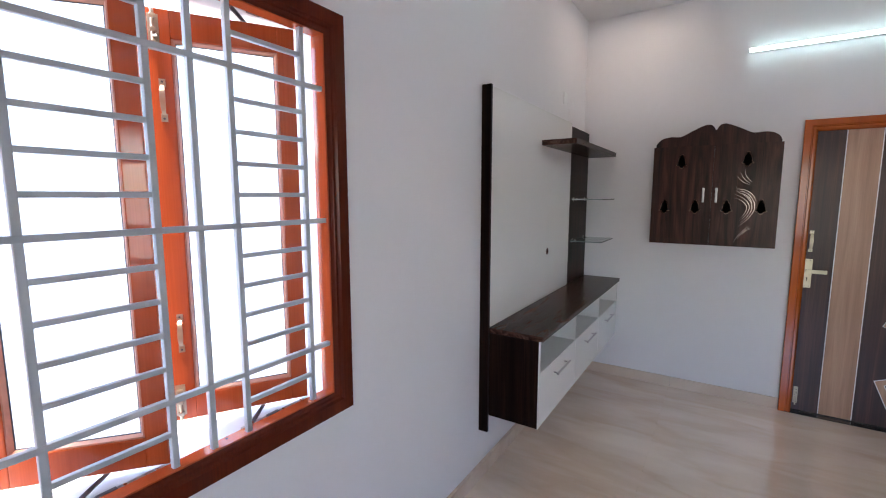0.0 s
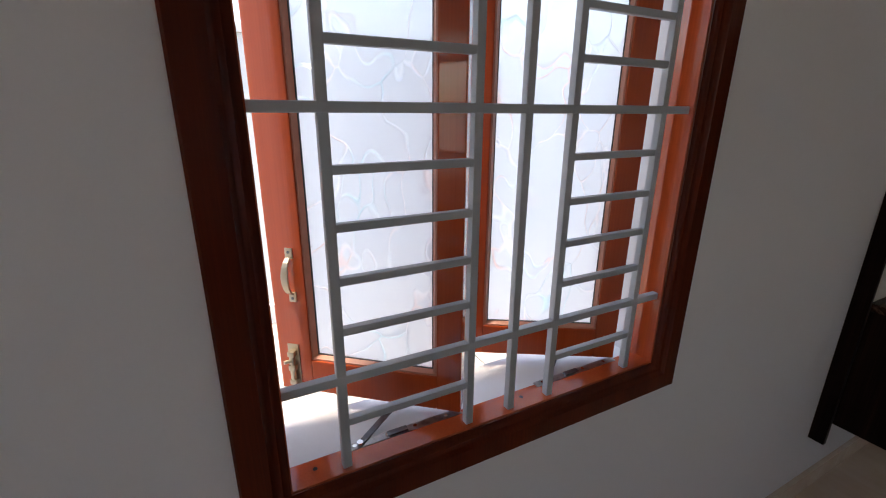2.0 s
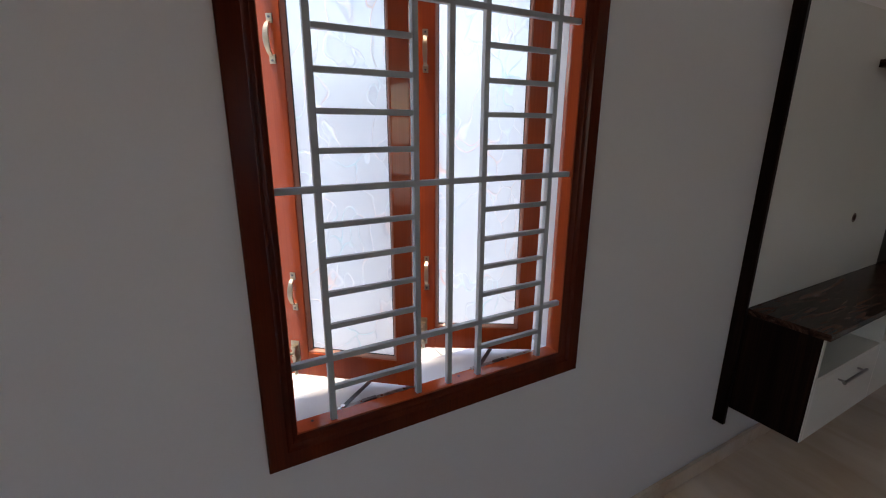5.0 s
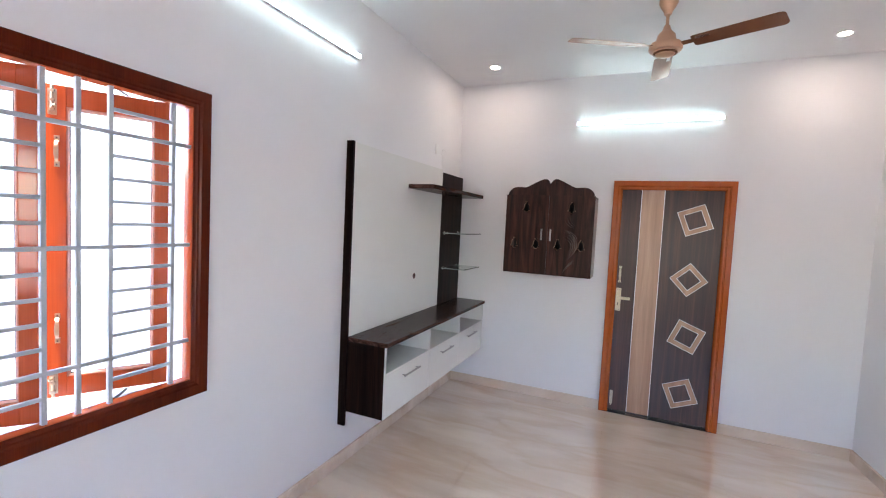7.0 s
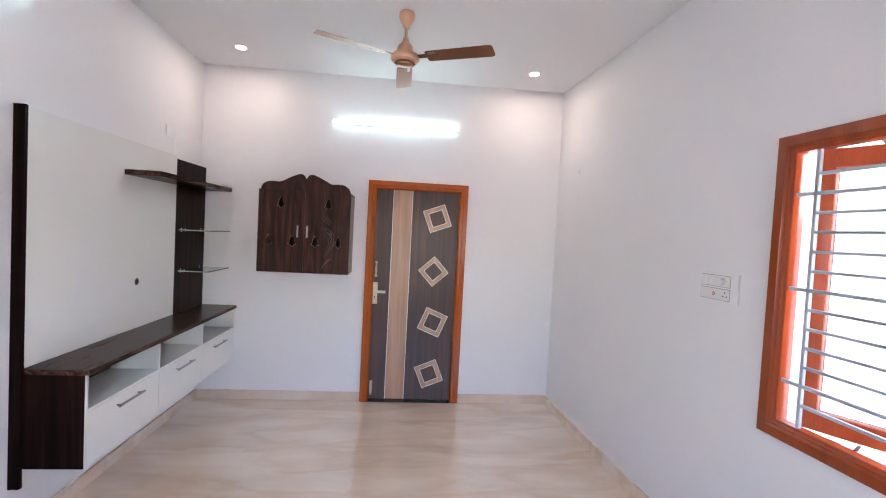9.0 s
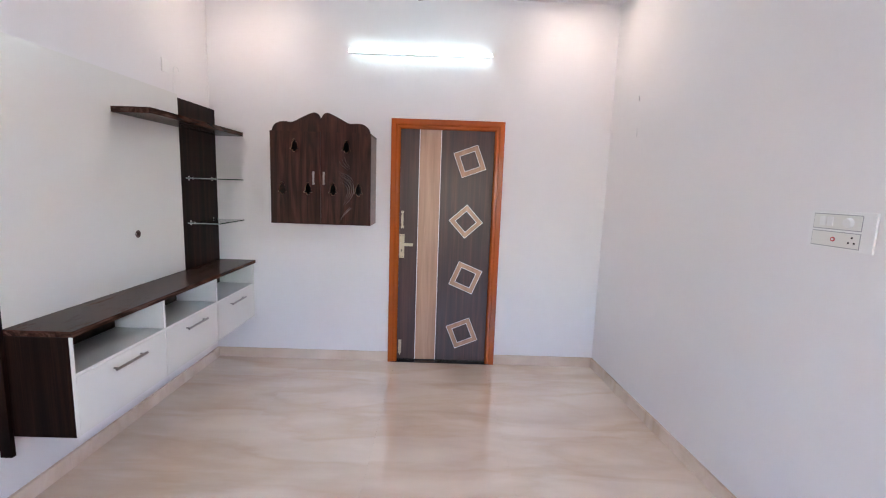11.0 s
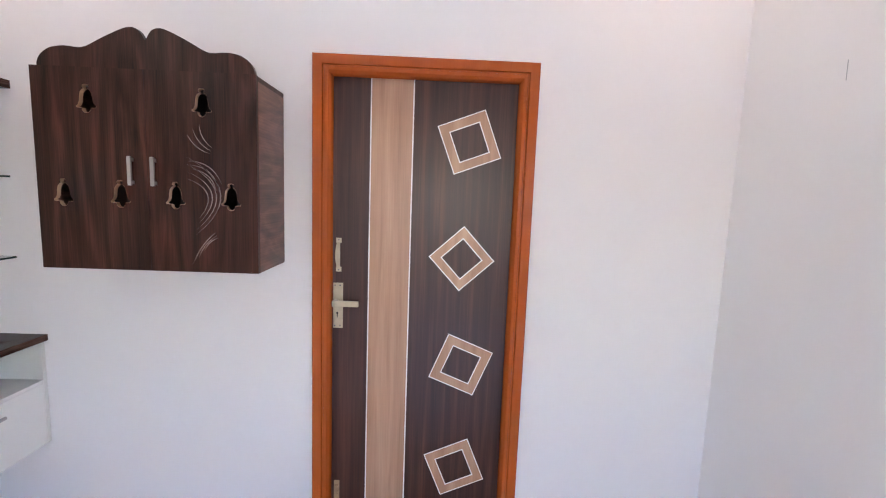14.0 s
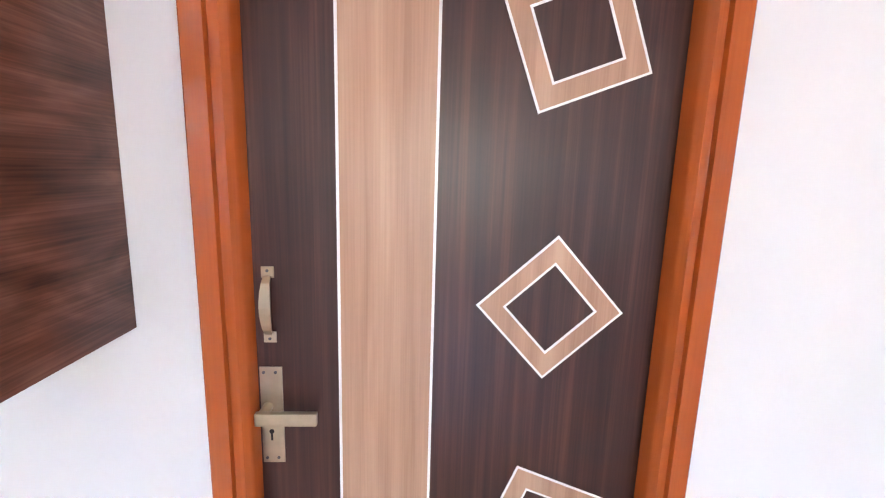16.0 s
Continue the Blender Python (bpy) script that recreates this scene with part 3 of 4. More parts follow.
part("door_frame", moulding(B(), (DX0, 0.0, DX1, DZ),
     ((0, 0.0005), (0, 0.026), (0.004, 0.030), (0.040, 0.030), (0.043, 0.020), (0.048, 0.020), (0.051, 0.028), (0.064, 0.028), (0.073, 0.018), (0.077, 0.010),
      (0.077, -0.029), (0.058, -0.030), (0.058, -0.075), (0.070, -0.077), (0.070, -0.12), (0.021, -0.12), (0.021, 0.0005)), to_north, 3),
     M_ORANGE, door, "orange-brown stained timber door frame", True)
LX0, LX1, LZ0, LZ1, LY = 1.5755, 2.3995, 0.010, 2.050, 0.0325
part("door_leaf", box(B(), (LX0, LY, LZ0), (LX1, LY + 0.035, LZ1), 0.002), M_DOOR, door, "dark brown wood-grain laminate leaf")
part("inlay_band", box(B(), (1.754, LY - 0.0015, LZ0 + 0.002), (1.932, LY + 0.001, LZ1 - 0.003)), M_OAK, door, "light brown wood-grain band")
for x in (1.752, 1.934):
    part("inlay_line", box(B(), (x - 0.0028, LY - 0.0018, LZ0 + 0.002), (x + 0.0028, LY + 0.001, LZ1 - 0.003)), M_INLAY, door)


def ring(side, inner, depth, m):
    k, j = side / 2, inner / 2
    return plate(B(), [(-k, -k), (k, -k), (k, k), (-k, k)], [[(-j, -j), (j, -j), (j, j), (-j, j)]], depth, m)


for cx, cz, turn_by, side in ((2.181, 1.784, 20.8, 0.220), (2.167, 1.270, 42.5, 0.210), (2.183, 0.774, -22.5, 0.226), (2.170, 0.266, 22.5, 0.222)):
    m = Matrix.Translation((cx, LY + 0.001, cz)) @ to_north @ Matrix.Rotation(radians(turn_by), 4, "Z")
    sq = part("inlay_square", ring(side - 0.008, side * 0.60 + 0.008, 0.0026, m), M_OAK, door, "tilted light brown square inlay")
    part("inlay_line", ring(side, side - 0.009, 0.003, m), M_INLAY, sq)
    part("inlay_line", ring(side * 0.60 + 0.009, side * 0.60, 0.003, m), M_INLAY, sq)
# ironmongery
d_handle(Matrix.Translation((1.618, LY, 1.271)) @ to_north, 0.152, door, M_BRASS, "antique brass pull handle", 1.5)
lock = part("lock_plate", box(B(), (1.5945, LY - 0.004, 0.935), (1.6385, LY, 1.144), 0.0018), M_BRASS, door, "antique brass lock plate")
part("lever_neck", rod(B(), (1.609, LY - 0.003, 1.060), (1.609, LY - 0.045, 1.060), 0.010, 16), M_BRASS, lock, smooth=True)
part("lever", box(B(), (1.599, LY - 0.054, 1.046), (1.716, LY - 0.041, 1.072), 0.004), M_BRASS, lock, "flat brass lever")
part("keyhole", rod(B(), (1.614, LY - 0.0046, 1.005), (1.614, LY - 0.0036, 1.005), 0.005, 12), M_BLACK, lock)
part("keyhole_slot", box(B(), (1.612, LY - 0.0046, 0.985), (1.616, LY - 0.0036, 1.003)), M_BLACK, lock)
for x in (1.603, 1.626):
    for z in (0.946, 1.133):
        part("screw", rod(B(), (x, LY - 0.0052, z), (x, LY - 0.0036, z), 0.0032, 10), M_STEEL, lock)
tower_bolt(Matrix.Translation((1.616, LY, 0.125)) @ to_north, 0.125, door)


# ---- things on the north wall ----
def batten(name, a, b, out, label):
    """A slim LED batten between a and b (its middle line at the wall), standing off along out."""
    a, b, out = Vector(a), Vector(b), Vector(out)
    d = (b - a).normalized()
    up = Vector((0, 0, 1))
    m = Matrix((( d.x, up.x, out.x, a.x), (d.y, up.y, out.y, a.y), (d.z, up.z, out.z, a.z), (0, 0, 0, 1)))
    n = (b - a).length
    t = thing(name, (a + b) / 2, label, "tube light", "wall tube lights")
    part("housing", moved(box(B(), (0.004, -0.0135, 0.0005), (n - 0.004, 0.0135, 0.020), 0.002), m), M_PLASTIC, t, "white plastic housing")
    prof = B()
    k = 10
    ringa = [(0.0125 * math.cos(math.pi * i / k), 0.0205 + 0.0135 * math.sin(math.pi * i / k)) for i in range(k + 1)]
    va = [prof.verts.new((0.012, p, q)) for p, q in ringa]
    vb = [prof.verts.new((n - 0.012, p, q)) for p, q in ringa]
    for i in range(k):
        prof.faces.new((va[i], va[i + 1], vb[i + 1], vb[i]))
    prof.faces.new((va[0], vb[0], vb[-1], va[-1]))
    prof.faces.new(va)
    prof.faces.new(vb[::-1])
    part("diffuser", moved(prof, m), M_TUBE, t, "glowing cool white diffuser", True)
    for x in (0, n - 0.012):
        part("end_cap", moved(box(B(), (x, -0.015, 0.0005), (x + 0.012, 0.015, 0.037), 0.004), m), M_PLASTIC, t)
    return t


batten("tube_light", (1.152, 0, 2.632), (2.332, 0, 2.632), (0, -1, 0), "lit cool white LED tube light on the wall above the door")
batten("tube_light", (0, -3.04, 2.704), (0, -1.856, 2.704), (1, 0, 0), "lit cool white LED tube light high on the window wall")

# wall cabinet with bell cut-outs
CX0, CX1, CZ0, CZ1, CY = 0.607, 1.389, 1.235, 1.948, -0.292
cab = thing("wall_cabinet", ((CX0 + CX1) / 2, 0, CZ0), "dark wood laminate prayer cabinet with bell cut-outs hung on the wall", "cabinet")
t = 0.018
part("side_panel", box(B(), (CX0, CY + 0.0185, CZ0), (CX0 + t, -0.001, CZ1 - t), 0.001), M_FIGURED, cab)
part("side_panel", box(B(), (CX1 - t, CY + 0.0185, CZ0), (CX1, -0.001, CZ1 - t), 0.001), M_FIGURED, cab)
part("top_panel", box(B(), (CX0, CY + 0.0185, CZ1 - t + 0.0005), (CX1, -0.001, CZ1), 0.001), M_CAB, cab)
part("bottom_panel", box(B(), (CX0 + t + 0.0005, CY + 0.0185, CZ0), (CX1 - t - 0.0005, -0.001, CZ0 + t), 0.001), M_CAB, cab)
# the cabinet's inner shade is put into this panel's colour
part("back_panel", box(B(), (CX0 + t + 0.0005, -0.008, CZ0 + t), (CX1 - t - 0.0005, -0.002, CZ1 - t)), M_BLACK, cab, "back panel coloured black for the shade inside")


def bell(cx, cz, w=0.072, h=0.098):
    """Outline of a temple bell: knob, dome, flared rim, clapper."""
    half = [(0.10, 0.50), (0.16, 0.46), (0.15, 0.40), (0.10, 0.36), (0.20, 0.31), (0.28, 0.22), (0.31, 0.08), (0.34, -0.10), (0.40, -0.20), (0.50, -0.26), (0.47, -0.32), (0.22, -0.33), (0.20, -0.42), (0.10, -0.50)]
    pts = half + [(-x, y) for x, y in reversed(half)]
    return [(cx + x * w, cz + y * h) for x, y in pts]


mid = (CX0 + CX1) / 2
for a, b, bells, hx in ((CX0, mid - 0.001, ((0.795, 1.843), (0.697, 1.512), (0.898, 1.513)), 0.946), (mid + 0.001, CX1, ((1.197, 1.845), (1.094, 1.514), (1.293, 1.515)), 1.026)):
    m = Matrix.Translation((0, CY + 0.018, 0)) @ to_north
    bm = plate(B(), [(a, CZ0), (b, CZ0), (b, CZ1 + 0.002), (a, CZ1 + 0.002)], [bell(*c) for c in bells], 0.018, m)
    leaf = part("cabinet_door", bm, M_CAB, cab, "dark laminate door with bell-shaped cut-outs")
    for c in bells:
        outer, inner = bell(*c, 0.0721, 0.0981), bell(*c, 0.069, 0.095)
        lin = plate(B(), outer, [inner], 0.0165, Matrix.Translation((0, CY + 0.0175, 0)) @ to_north)
        part("cut_edge", lin, M_MDF, leaf, "raw board edge of the cut-out")
    hb = B()
    box(hb, (hx - 0.007, CY - 0.022, 1.545), (hx + 0.007, CY - 0.013, 1.648), 0.004)
    box(hb, (hx - 0.005, CY - 0.016, 1.550), (hx + 0.005, CY + 0.0005, 1.562), 0.001)
    box(hb, (hx - 0.005, CY - 0.016, 1.631), (hx + 0.005, CY + 0.0005, 1.643), 0.001)
    part("handle", hb, M_SATIN, leaf, "chrome handle", True)
# leaf spray on the right-hand door: the window's glint in the embossing, fixed as metal curls
def crescent(a, b, bow, wide, y):
    """A slim tapering curl from a to b on the door face, bowed sideways."""
    a, b = Vector((a[0], 0, a[1])), Vector((b[0], 0, b[1]))
    d = (b - a).normalized()
    side = Vector((d.z, 0, -d.x))
    bm, rows, n = B(), [], 12
    for i in range(n + 1):
        k = i / n
        p = a.lerp(b, k) + side * (bow * 4 * k * (1 - k))
        w = wide * (0.12 + math.sin(math.pi * k) ** 0.8)
        rows.append([bm.verts.new((q.x, yy, q.z)) for q, yy in ((p - side * w, y), (p + side * w, y), (p + side * w, y - 0.0004), (p - side * w, y - 0.0004))])
    for p, q in zip(rows, rows[1:]):
        for i in range(4):
            bm.faces.new((p[i], p[(i + 1) % 4], q[(i + 1) % 4], q[i]))
    bm.faces.new(rows[0])
    bm.faces.new(rows[-1])
    return bm


for i in range(4):          # nested arcs bending out round the middle of the spray
    part("glint_curl", crescent((1.138, 1.655 - 0.026 * i), (1.166 + 0.004 * i, 1.375 + 0.020 * i), -0.105 + 0.017 * i, 0.0022, CY), M_GLINT, leaf, "embossed leaf curl in bright metal as the window's glint")
for i in range(3):          # shoots above and below
    part("glint_curl", crescent((1.142 + 0.022 * i, 1.735 + 0.018 * i), (1.222 + 0.005 * i, 1.668 + 0.010 * i), 0.012, 0.0015, CY), M_GLINT, leaf)
    part("glint_curl", crescent((1.140 + 0.010 * i, 1.640 - 0.014 * i), (1.262 - 0.010 * i, 1.560 - 0.022 * i), -0.026, 0.0018, CY), M_GLINT, leaf)
    part("glint_curl", crescent((1.150 + 0.022 * i, 1.262 + 0.026 * i), (1.236 + 0.006 * i, 1.385 - 0.010 * i), -0.010, 0.0017, CY), M_GLINT, leaf)
# scalloped crown board
crown = [(0.0, 0.0), (0.0, 0.018), (0.015, 0.045), (0.05, 0.068), (0.10, 0.076), (0.15, 0.072), (0.18, 0.079), (0.22, 0.100), (0.26, 0.120), (0.30, 0.138), (0.335, 0.148), (0.365, 0.140), (0.385, 0.112)]
half = (CX1 - CX0) / 2 - 0.012
pts = []
k = half / 0.389
for i in range(len(crown) - 1):
    p0, p1, p2, p3 = crown[max(i - 1, 0)], crown[i], crown[i + 1], crown[min(i + 2, len(crown) - 1)]
    for s in (0.0, 0.34, 0.67):
        f = [0.5 * (2 * b + (c - a) * s + (2 * a - 5 * b + 4 * c - d) * s * s + (3 * b - a - 3 * c + d) * s ** 3) for a, b, c, d in zip(p0, p1, p2, p3)]
        pts.append((f[0] * k - half, max(f[1], 0.0)))
pts.append((-0.003, 0.108))
crown_pts = pts + [(-x, y) for x, y in reversed(pts)]
bm = plate(B(), crown_pts, [], 0.018, Matrix.Translation((mid, CY + 0.037, CZ1 + 0.0005)) @ to_north)
part("crown_board", bm, M_CAB, cab, "scalloped dark laminate crown board", True)

# ---- TV unit on the west wall ----
unit = thing("tv_unit", (0, -0.95, 0.38), "wall-hung TV unit in dark wood and white laminate with three drawers", "tv unit")
part("side_plank", box(B(), (0.0005, -1.938, 0.288), (0.052, -1.918, 2.156), 0.001), M_DARK, unit, "tall narrow dark laminate plank")
hole_y, hole_z = -1.018, 1.204
circ = [(hole_y + 0.022 * math.cos(2 * math.pi * i / 24), hole_z + 0.022 * math.sin(2 * math.pi * i / 24)) for i in range(24)]
to_west = Matrix(((0, 0, 1, 0), (1, 0, 0, 0), (0, 1, 0, 0), (0, 0, 0, 1)))
part("back_panel", plate(B(), [(-1.9175, 0.8815), (-0.526, 0.8815), (-0.526, 2.150), (-1.9175, 2.150)], [circ], 0.047, Matrix.Translation((0.0005, 0, 0)) @ to_west), M_WHITE, unit, "white laminate back panel with a cable hole")
rim = lathe(B(), [(0.015, -0.002), (0.0155, 0.001), (0.020, 0.002), (0.024, 0.001), (0.024, -0.0005), (0.0215, -0.002), (0.0215, -0.018), (0.015, -0.018), (0.015, -0.002)], 24, Matrix.Translation((0.0478, hole_y, hole_z)) @ Matrix.Rotation(math.pi / 2, 4, "Y"))
part("cable_grommet", rim, M_HOLE, unit, "brown cable grommet", True)
part("grommet_inside", rod(B(), (0.018, hole_y, hole_z), (0.022, hole_y, hole_z), 0.0212, 20), M_BLACK, unit)
part("dark_panel", box(B(), (0.0005, -0.5255, 0.8815), (0.046, -0.008, 2.128), 0.001), M_DARK, unit, "dark laminate upright panel")
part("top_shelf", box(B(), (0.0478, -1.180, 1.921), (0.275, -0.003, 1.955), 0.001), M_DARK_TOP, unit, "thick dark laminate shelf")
for z in (1.563, 1.228):
    g = part("glass_shelf", box(B(), (0.0485, -0.468, z - 0.004), (0.286, -0.048, z + 0.004), 0.001), M_GLASS, unit, "clear glass shelf")
    g.visible_shadow = False
    part("polished_edge", box(B(), (0.2863, -0.468, z - 0.004), (0.2872, -0.048, z + 0.004)), M_EDGE, g, "green polished glass edge")
    part("polished_edge", box(B(), (0.0485, -0.4692, z - 0.004), (0.286, -0.4683, z + 0.004)), M_EDGE_SHEEN, g, "polished glass edge coloured pale for its reflection")
    for y in (-0.428, -0.092):
        br = B()
        box(br, (0.0463, y - 0.010, z - 0.016), (0.050, y + 0.010, z + 0.016), 0.001)
        box(br, (0.049, y - 0.007, z + 0.0045), (0.079, y + 0.007, z + 0.010), 0.0015)
        box(br, (0.049, y - 0.007, z - 0.010), (0.079, y + 0.007, z - 0.0045), 0.0015)
        part("shelf_bracket", br, M_CHROME, unit, "chrome shelf bracket")
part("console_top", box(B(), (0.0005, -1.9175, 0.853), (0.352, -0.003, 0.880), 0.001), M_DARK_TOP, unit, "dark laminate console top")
part("side_panel", box(B(), (0.0005, -1.9170, 0.380), (0.331, -1.898, 0.8525), 0.001), M_DARK, unit, "dark laminate end panel")
part("end_edge", box(B(), (0.3312, -1.9170, 0.380), (0.335, -1.898, 0.8525), 0.001), M_WHITE, unit)
part("right_panel", box(B(), (0.0005, -0.021, 0.380), (0.335, -0.003, 0.8525), 0.001), M_WHITE, unit)
part("bottom_panel", box(B(), (0.0005, -1.8975, 0.380), (0.316, -0.0215, 0.398), 0.001), M_WHITE, unit)
part("niche_floor", box(B(), (0.0005, -1.8975, 0.662), (0.335, -0.0215, 0.678), 0.001), M_WHITE, unit)
part("niche_back", box(B(), (0.0005, -1.8975, 0.6785), (0.046, -0.0215, 0.8525)), M_DARK, unit, "dark laminate niche back")
for y in (-1.255, -0.645):
    part("divider", box(B(), (0.0465, y - 0.009, 0.6785), (0.335, y + 0.009, 0.8525), 0.001), M_WHITE, unit)
for a, b, ha, hb_ in ((-1.897, -1.2565, -1.690, -1.460), (-1.2535, -0.6465, -1.058, -0.828), (-0.6435, -0.0225, -0.460, -0.230)):
    dr = part("drawer", box(B(), (0.317, a + 0.001, 0.381), (0.335, b - 0.001, 0.6605), 0.0012), M_WHITE, unit, "white laminate drawer front")
    hd = rod(B(), (0.362, ha, 0.609), (0.362, hb_, 0.609), 0.0072, 12)
    part("handle", hd, M_SATIN, dr, "chrome bar handle", True)
    for y in (ha + 0.018, hb_ - 0.018):
        part("handle_post", rod(B(), (0.335, y, 0.609), (0.362, y, 0.609), 0.0045, 10), M_SATIN, dr, smooth=True)

# aerial point with a loose wire
plate_ = thing("aerial_outlet", (0, -0.57, 2.30), "white flush wall outlet with a thin loose wire", "outlet")
part("cover", box(B(), (0.0005, -0.615, 2.285), (0.006, -0.530, 2.375), 0.002), M_PLASTIC, plate_)
wire = bpy.data.curves.new("wire", "CURVE")
wire.dimensions, wire.bevel_depth, wire.bevel_resolution = "3D", 0.0016, 2
sp = wire.splines.new("NURBS")
way = [(0.006, -0.56, 2.30), (0.035, -0.53, 2.285), (0.045, -0.49, 2.30), (0.035, -0.47, 2.335), (0.02, -0.50, 2.35), (0.015, -0.50, 2.31), (0.020, -0.51, 2.27), (0.025, -0.53, 2.20), (0.030, -0.53, 2.130)]
sp.points.add(len(way) - 1)
for p, c in zip(sp.points, way):
    p.co = (*c, 1)
sp.use_endpoint_u, sp.order_u = True, 3
wo = new("wire", wire)
bpy.context.view_layer.update()
me = bpy.data.meshes.new_from_object(wo)
bpy.data.objects.remove(wo)
me.materials.clear()
me.materials.append(M_PLASTIC)
wo = new("wire", me)
wo.parent = plate_
wo.matrix_parent_inverse = plate_.matrix_world.inverted()
tagged(wo, "thin white loose wire")

# ---- things on the east wall ----
def E_(bm):
    return moved(bm, MIRROR)


sw = thing("switchboard", MIRROR @ Vector((0, -2.115, 1.375)), "white modular switchboard with fan regulator and socket on the wall", "switchboard")
part("cover_plate", E_(box(B(), (0.0005, -2.245, 1.372), (0.010, -1.985, 1.520), 0.003)), M_PLASTIC, sw)
for z in (1.385, 1.452):
    part("module_strip", E_(box(B(), (0.0102, -2.195, z), (0.013, -2.005, z + 0.054), 0.0015)), M_WHITE, sw)
part("fan_regulator", E_(rod(B(), (0.013, -2.150, 1.479), (0.026, -2.150, 1.479), 0.019, 20, 0.015)), M_PLASTIC, sw, "round white fan regulator knob", True)
part("indicator", E_(rod(B(), (0.013, -2.095, 1.412), (0.0145, -2.095, 1.412), 0.0095, 20)), M_RED, sw, "red indicator disc", True)
part("indicator_centre", E_(rod(B(), (0.0145, -2.095, 1.412), (0.0155, -2.095, 1.412), 0.0045, 16)), M_PLASTIC, sw)
for dy, dz in ((0, 0.012), (-0.011, -0.008), (0.011, -0.008)):
    part("socket_hole", E_(rod(B(), (0.013, -2.168 + dy, 1.412 + dz), (0.0136, -2.168 + dy, 1.412 + dz), 0.004, 10)), M_BLACK, sw)
for y in (-2.045, -2.075):
    part("rocker", E_(box(B(), (0.013, y - 0.012, 1.462), (0.0165, y + 0.012, 1.498), 0.0015)), M_PLASTIC, sw)
for z in (1.385, 1.452):
    part("module_gap", E_(box(B(), (0.0101, -2.198, z - 0.003), (0.0108, -2.002, z + 0.057))), M_SHADOW_GAP, sw, "grey joint round the switch modules")
nail = thing("nail", MIRROR @ Vector((0, -0.46, 2.25)), "small bent steel nail in the white wall", "nail")
part("shank", E_(rod(B(), (0.0, -0.44, 2.235), (0.022, -0.475, 2.262), 0.0018, 8)), M_STEEL, nail)
peg = thing("wall_plug", MIRROR @ Vector((0, -0.45, 1.975)), "thin grey scratch of a pulled-out wall plug", "wall plug")
part("stub", E_(rod(B(), (0.0, -0.45, 1.975), (0.004, -0.452, 2.040), 0.0013, 8)), M_SHADOW_GAP, peg)

# ---- ceiling things ----
def downlight(x, y):
    d = thing("downlight", (x, y, H), "small round lit recessed ceiling downlight", "downlight", "ceiling downlights")
    m = Matrix.Translation((x, y, H))
    part("trim_ring", lathe(B(), [(0.034, -0.0015), (0.036, -0.004), (0.044, -0.004), (0.047, -0.0005), (0.034, -0.0005), (0.034, -0.0015)], 32, m), M_PLASTIC, d, smooth=True)
    part("lens", rod(B(), (x, y, H - 0.0025), (x, y, H - 0.0008), 0.0335, 28), M_SPOT, d, "glowing warm white lens")


downlight(0.478, -0.455)
downlight(2.922, -0.430)

FX, FY = 1.815, -1.288
fan = thing("ceiling_fan", (FX, FY, H), "copper-coloured three-blade ceiling fan at rest", "ceiling fan")
at = Matrix.Translation((FX, FY, 0))
part("canopy", lathe(B(), [(0.0, 3.0645), (0.046, 3.0645), (0.053, 3.05), (0.052, 3.03), (0.040, 3.005), (0.026, 2.985), (0.020, 2.965), (0.0, 2.965)], 32, at), M_COPPER, fan, "copper-coloured canopy", True)
part("down_rod", lathe(B(), [(0.0095, 2.99), (0.0095, 2.86)], 16, at), M_COPPER, fan, smooth=True)
part("motor_cover", lathe(B(), [(0.0, 2.90), (0.017, 2.90), (0.022, 2.88), (0.032, 2.865), (0.050, 2.845), (0.056, 2.815), (0.058, 2.796), (0.0, 2.796)], 32, at), M_COPPER, fan, "copper-coloured bell cover", True)
part("motor", lathe(B(), [(0.0, 2.800), (0.066, 2.800), (0.086, 2.793), (0.093, 2.780), (0.093, 2.762), (0.086, 2.751), (0.070, 2.747), (0.068, 2.742), (0.0, 2.742)], 40, at), M_COPPER, fan, "copper-coloured motor housing", True)
part("bottom_ring", lathe(B(), [(0.066, 2.7415), (0.068, 2.736), (0.057, 2.732), (0.055, 2.7415)], 40, at), M_BLADE, fan, smooth=True)
part("bottom_cap", lathe(B(), [(0.055, 2.7418), (0.051, 2.728), (0.032, 2.721), (0.0, 2.719)], 40, at), M_COPPER, fan, smooth=True)
for ang in (91, 208, 336):
    rot = at @ Matrix.Rotation(radians(ang), 4, "Z") @ Matrix.Translation((0, 0, 2.772)) @ Matrix.Rotation(radians(-11), 4, "X")
    bl = B()
    outline = [(0.150, -0.046), (0.165, -0.054), (0.560, -0.060), (0.578, -0.056), (0.588, -0.044), (0.591, 0.036), (0.584, 0.052), (0.566, 0.060), (0.165, 0.054), (0.150, 0.046)]
    plate(bl, outline, [], 0.002, rot)
    blade = part("blade", bl, M_BLADE, fan, "glossy copper-brown metal blade")
    br = B()
    box(br, (0.082, -0.018, 0.0022), (0.150, 0.018, 0.0062), 0.001)
    box(br, (0.150, -0.036, 0.0022), (0.225, 0.036, 0.0062), 0.001)
    part("blade_arm", moved(br, rot), M_BLADE, blade)
    part("chrome_trim", moved(box(B(), (0.17, -0.040, -0.0022), (0.245, -0.020, -0.0003), 0.0006), rot), M_CHROME, blade, "chrome trim strip")

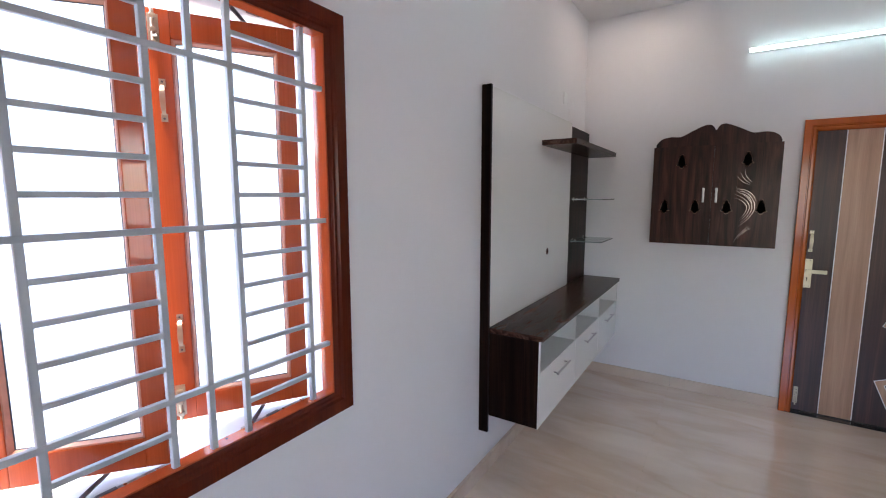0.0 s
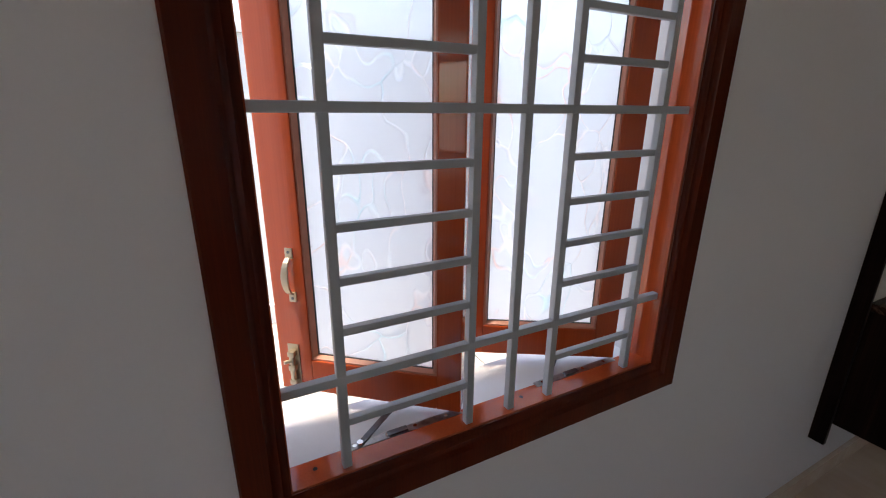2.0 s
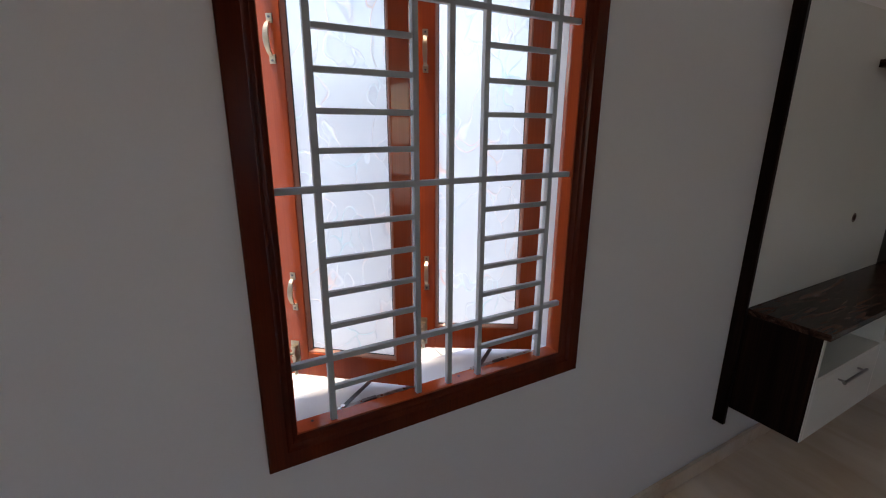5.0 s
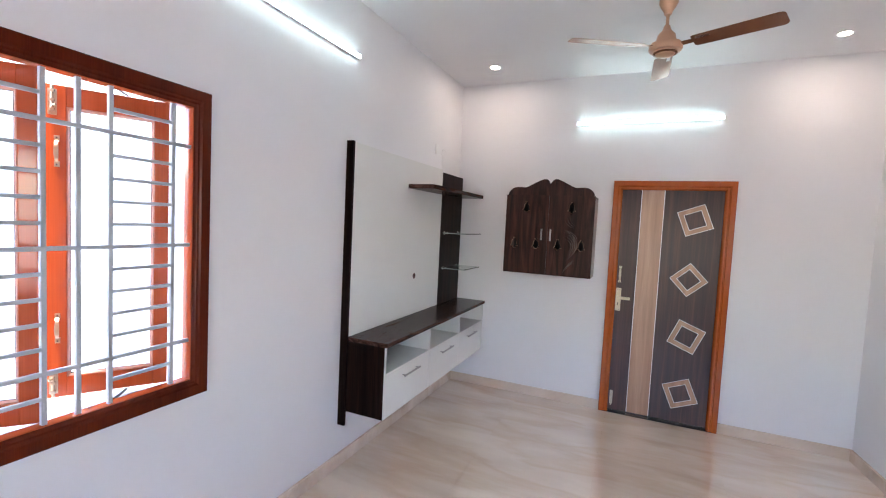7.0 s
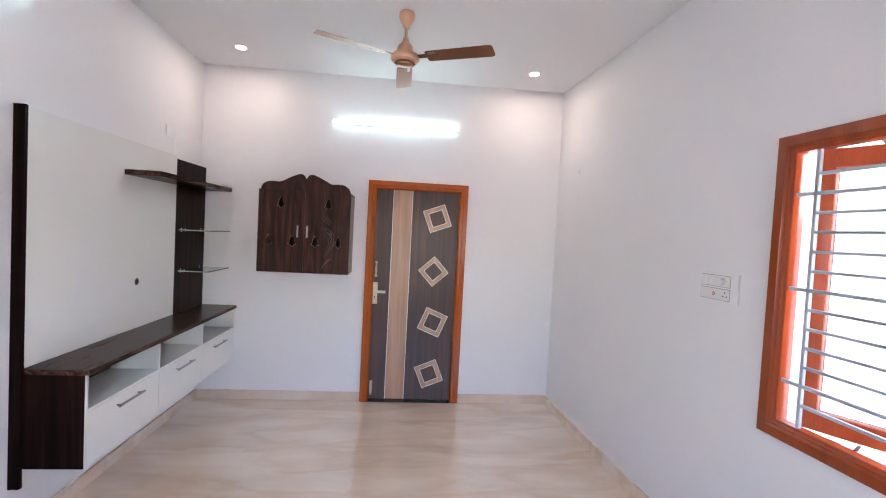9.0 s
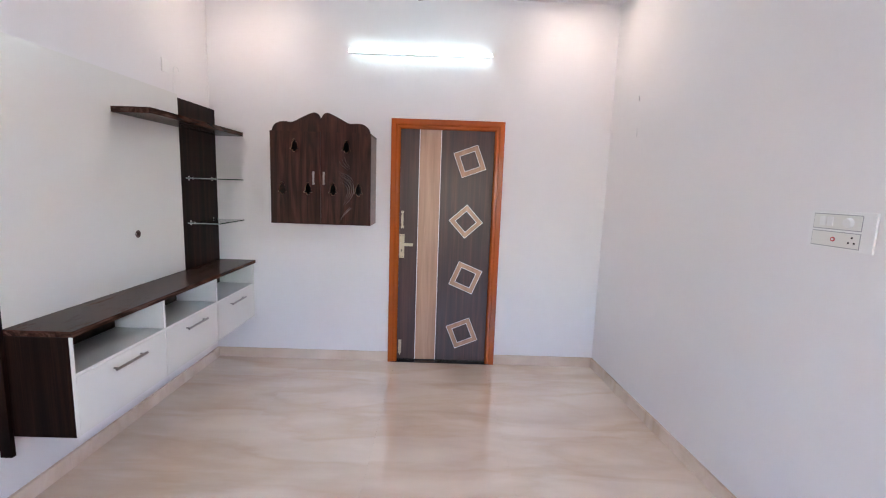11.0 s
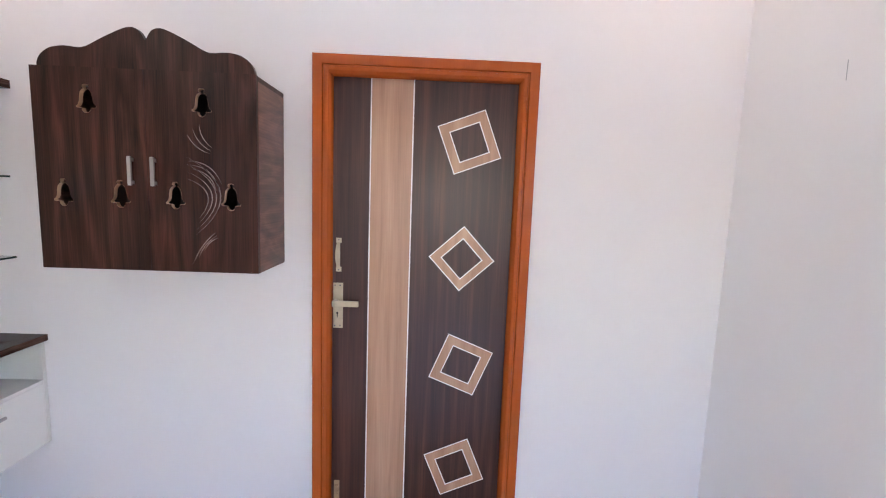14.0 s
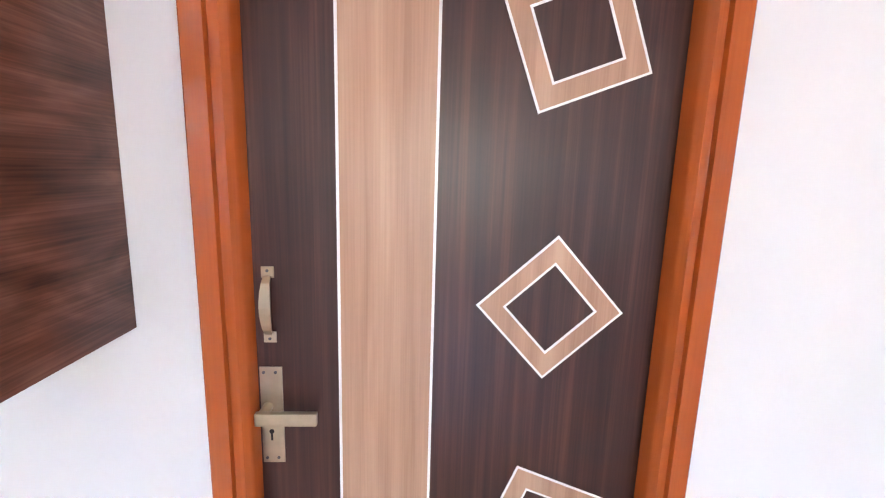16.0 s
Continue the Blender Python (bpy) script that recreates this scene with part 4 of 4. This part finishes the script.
# ---- outside ----
bm = B()
s = 600
vs = [bm.verts.new(p) for p in ((-s, -s, -0.20), (s, -s, -0.20), (s, s, -0.20), (-s, s, -0.20))]
bm.faces.new(vs)
tagged(finish("ground", bm, M_GROUND), "pale grey earth and cement ground outside", "ground", kind="structure")
for name, x0, x1 in (("boundary_wall", -3.2, -3.02), ("boundary_wall", 7.0, 7.2)):
    w = thing(name, ((x0 + x1) / 2, -3, -0.2), "white painted outdoor boundary wall with a low plinth", "wall", "boundary walls")
    part("wall", box(B(), (x0, -12, -0.2), (x1, 6, 2.0), 0.01), M_OUT, w)
    side = x1 if x0 < 0 else x0
    k = 0.07 if x0 < 0 else -0.07
    part("plinth", box(B(), (side, -12, -0.2), (side + k, 6, -0.03), 0.01), M_OUT, w, "white plinth")
    part("coping", box(B(), (x0 - 0.04, -12, 2.0), (x1 + 0.04, 6, 2.06), 0.01), M_OUT, w)

# ---- floor tiles and paving, shared meshes ----
def piece(name, mesh, parent, x, y, z):
    ob = new(name, mesh)
    ob.location = (x, y, z)
    ob.parent = parent
    return ob


def tile_mesh(name, w, d, h, bevel, material):
    bm = box(B(), (-w / 2, -d / 2, -h), (w / 2, d / 2, 0))
    top = [e for e in bm.edges if all(v.co.z > -1e-6 for v in e.verts)]
    bmesh.ops.bevel(bm, geom=top, offset=bevel, segments=1, affect="EDGES")
    bmesh.ops.recalc_face_normals(bm, faces=bm.faces)
    me = bpy.data.meshes.new(name)
    bm.to_mesh(me)
    bm.free()
    me.materials.append(material)
    return me


tile = tile_mesh("floor_tile", 0.7999, 0.7999, 0.0085, 0.00012, M_TILE)
for i in range(5):
    for j in range(9):
        piece("floor_tile", tile, floor, 0.38 + 0.8 * i, -0.42 - 0.8 * j + 0.4, 0.0)
path = thing("pavement", (-1.5, -3.5, -0.2), "rough grey cement slab paving outside the window", "paving", kind="structure")
slab = tile_mesh("paving_slab", 0.595, 0.795, 0.05, 0.008, M_SLAB)
for i in range(4):
    for j in range(8):
        ob = piece("paving_slab", slab, path, -0.55 - 0.6 * i + 1.5, -6.0 + 0.8 * j + 3.5, 0.045 + random.uniform(0, 0.004))
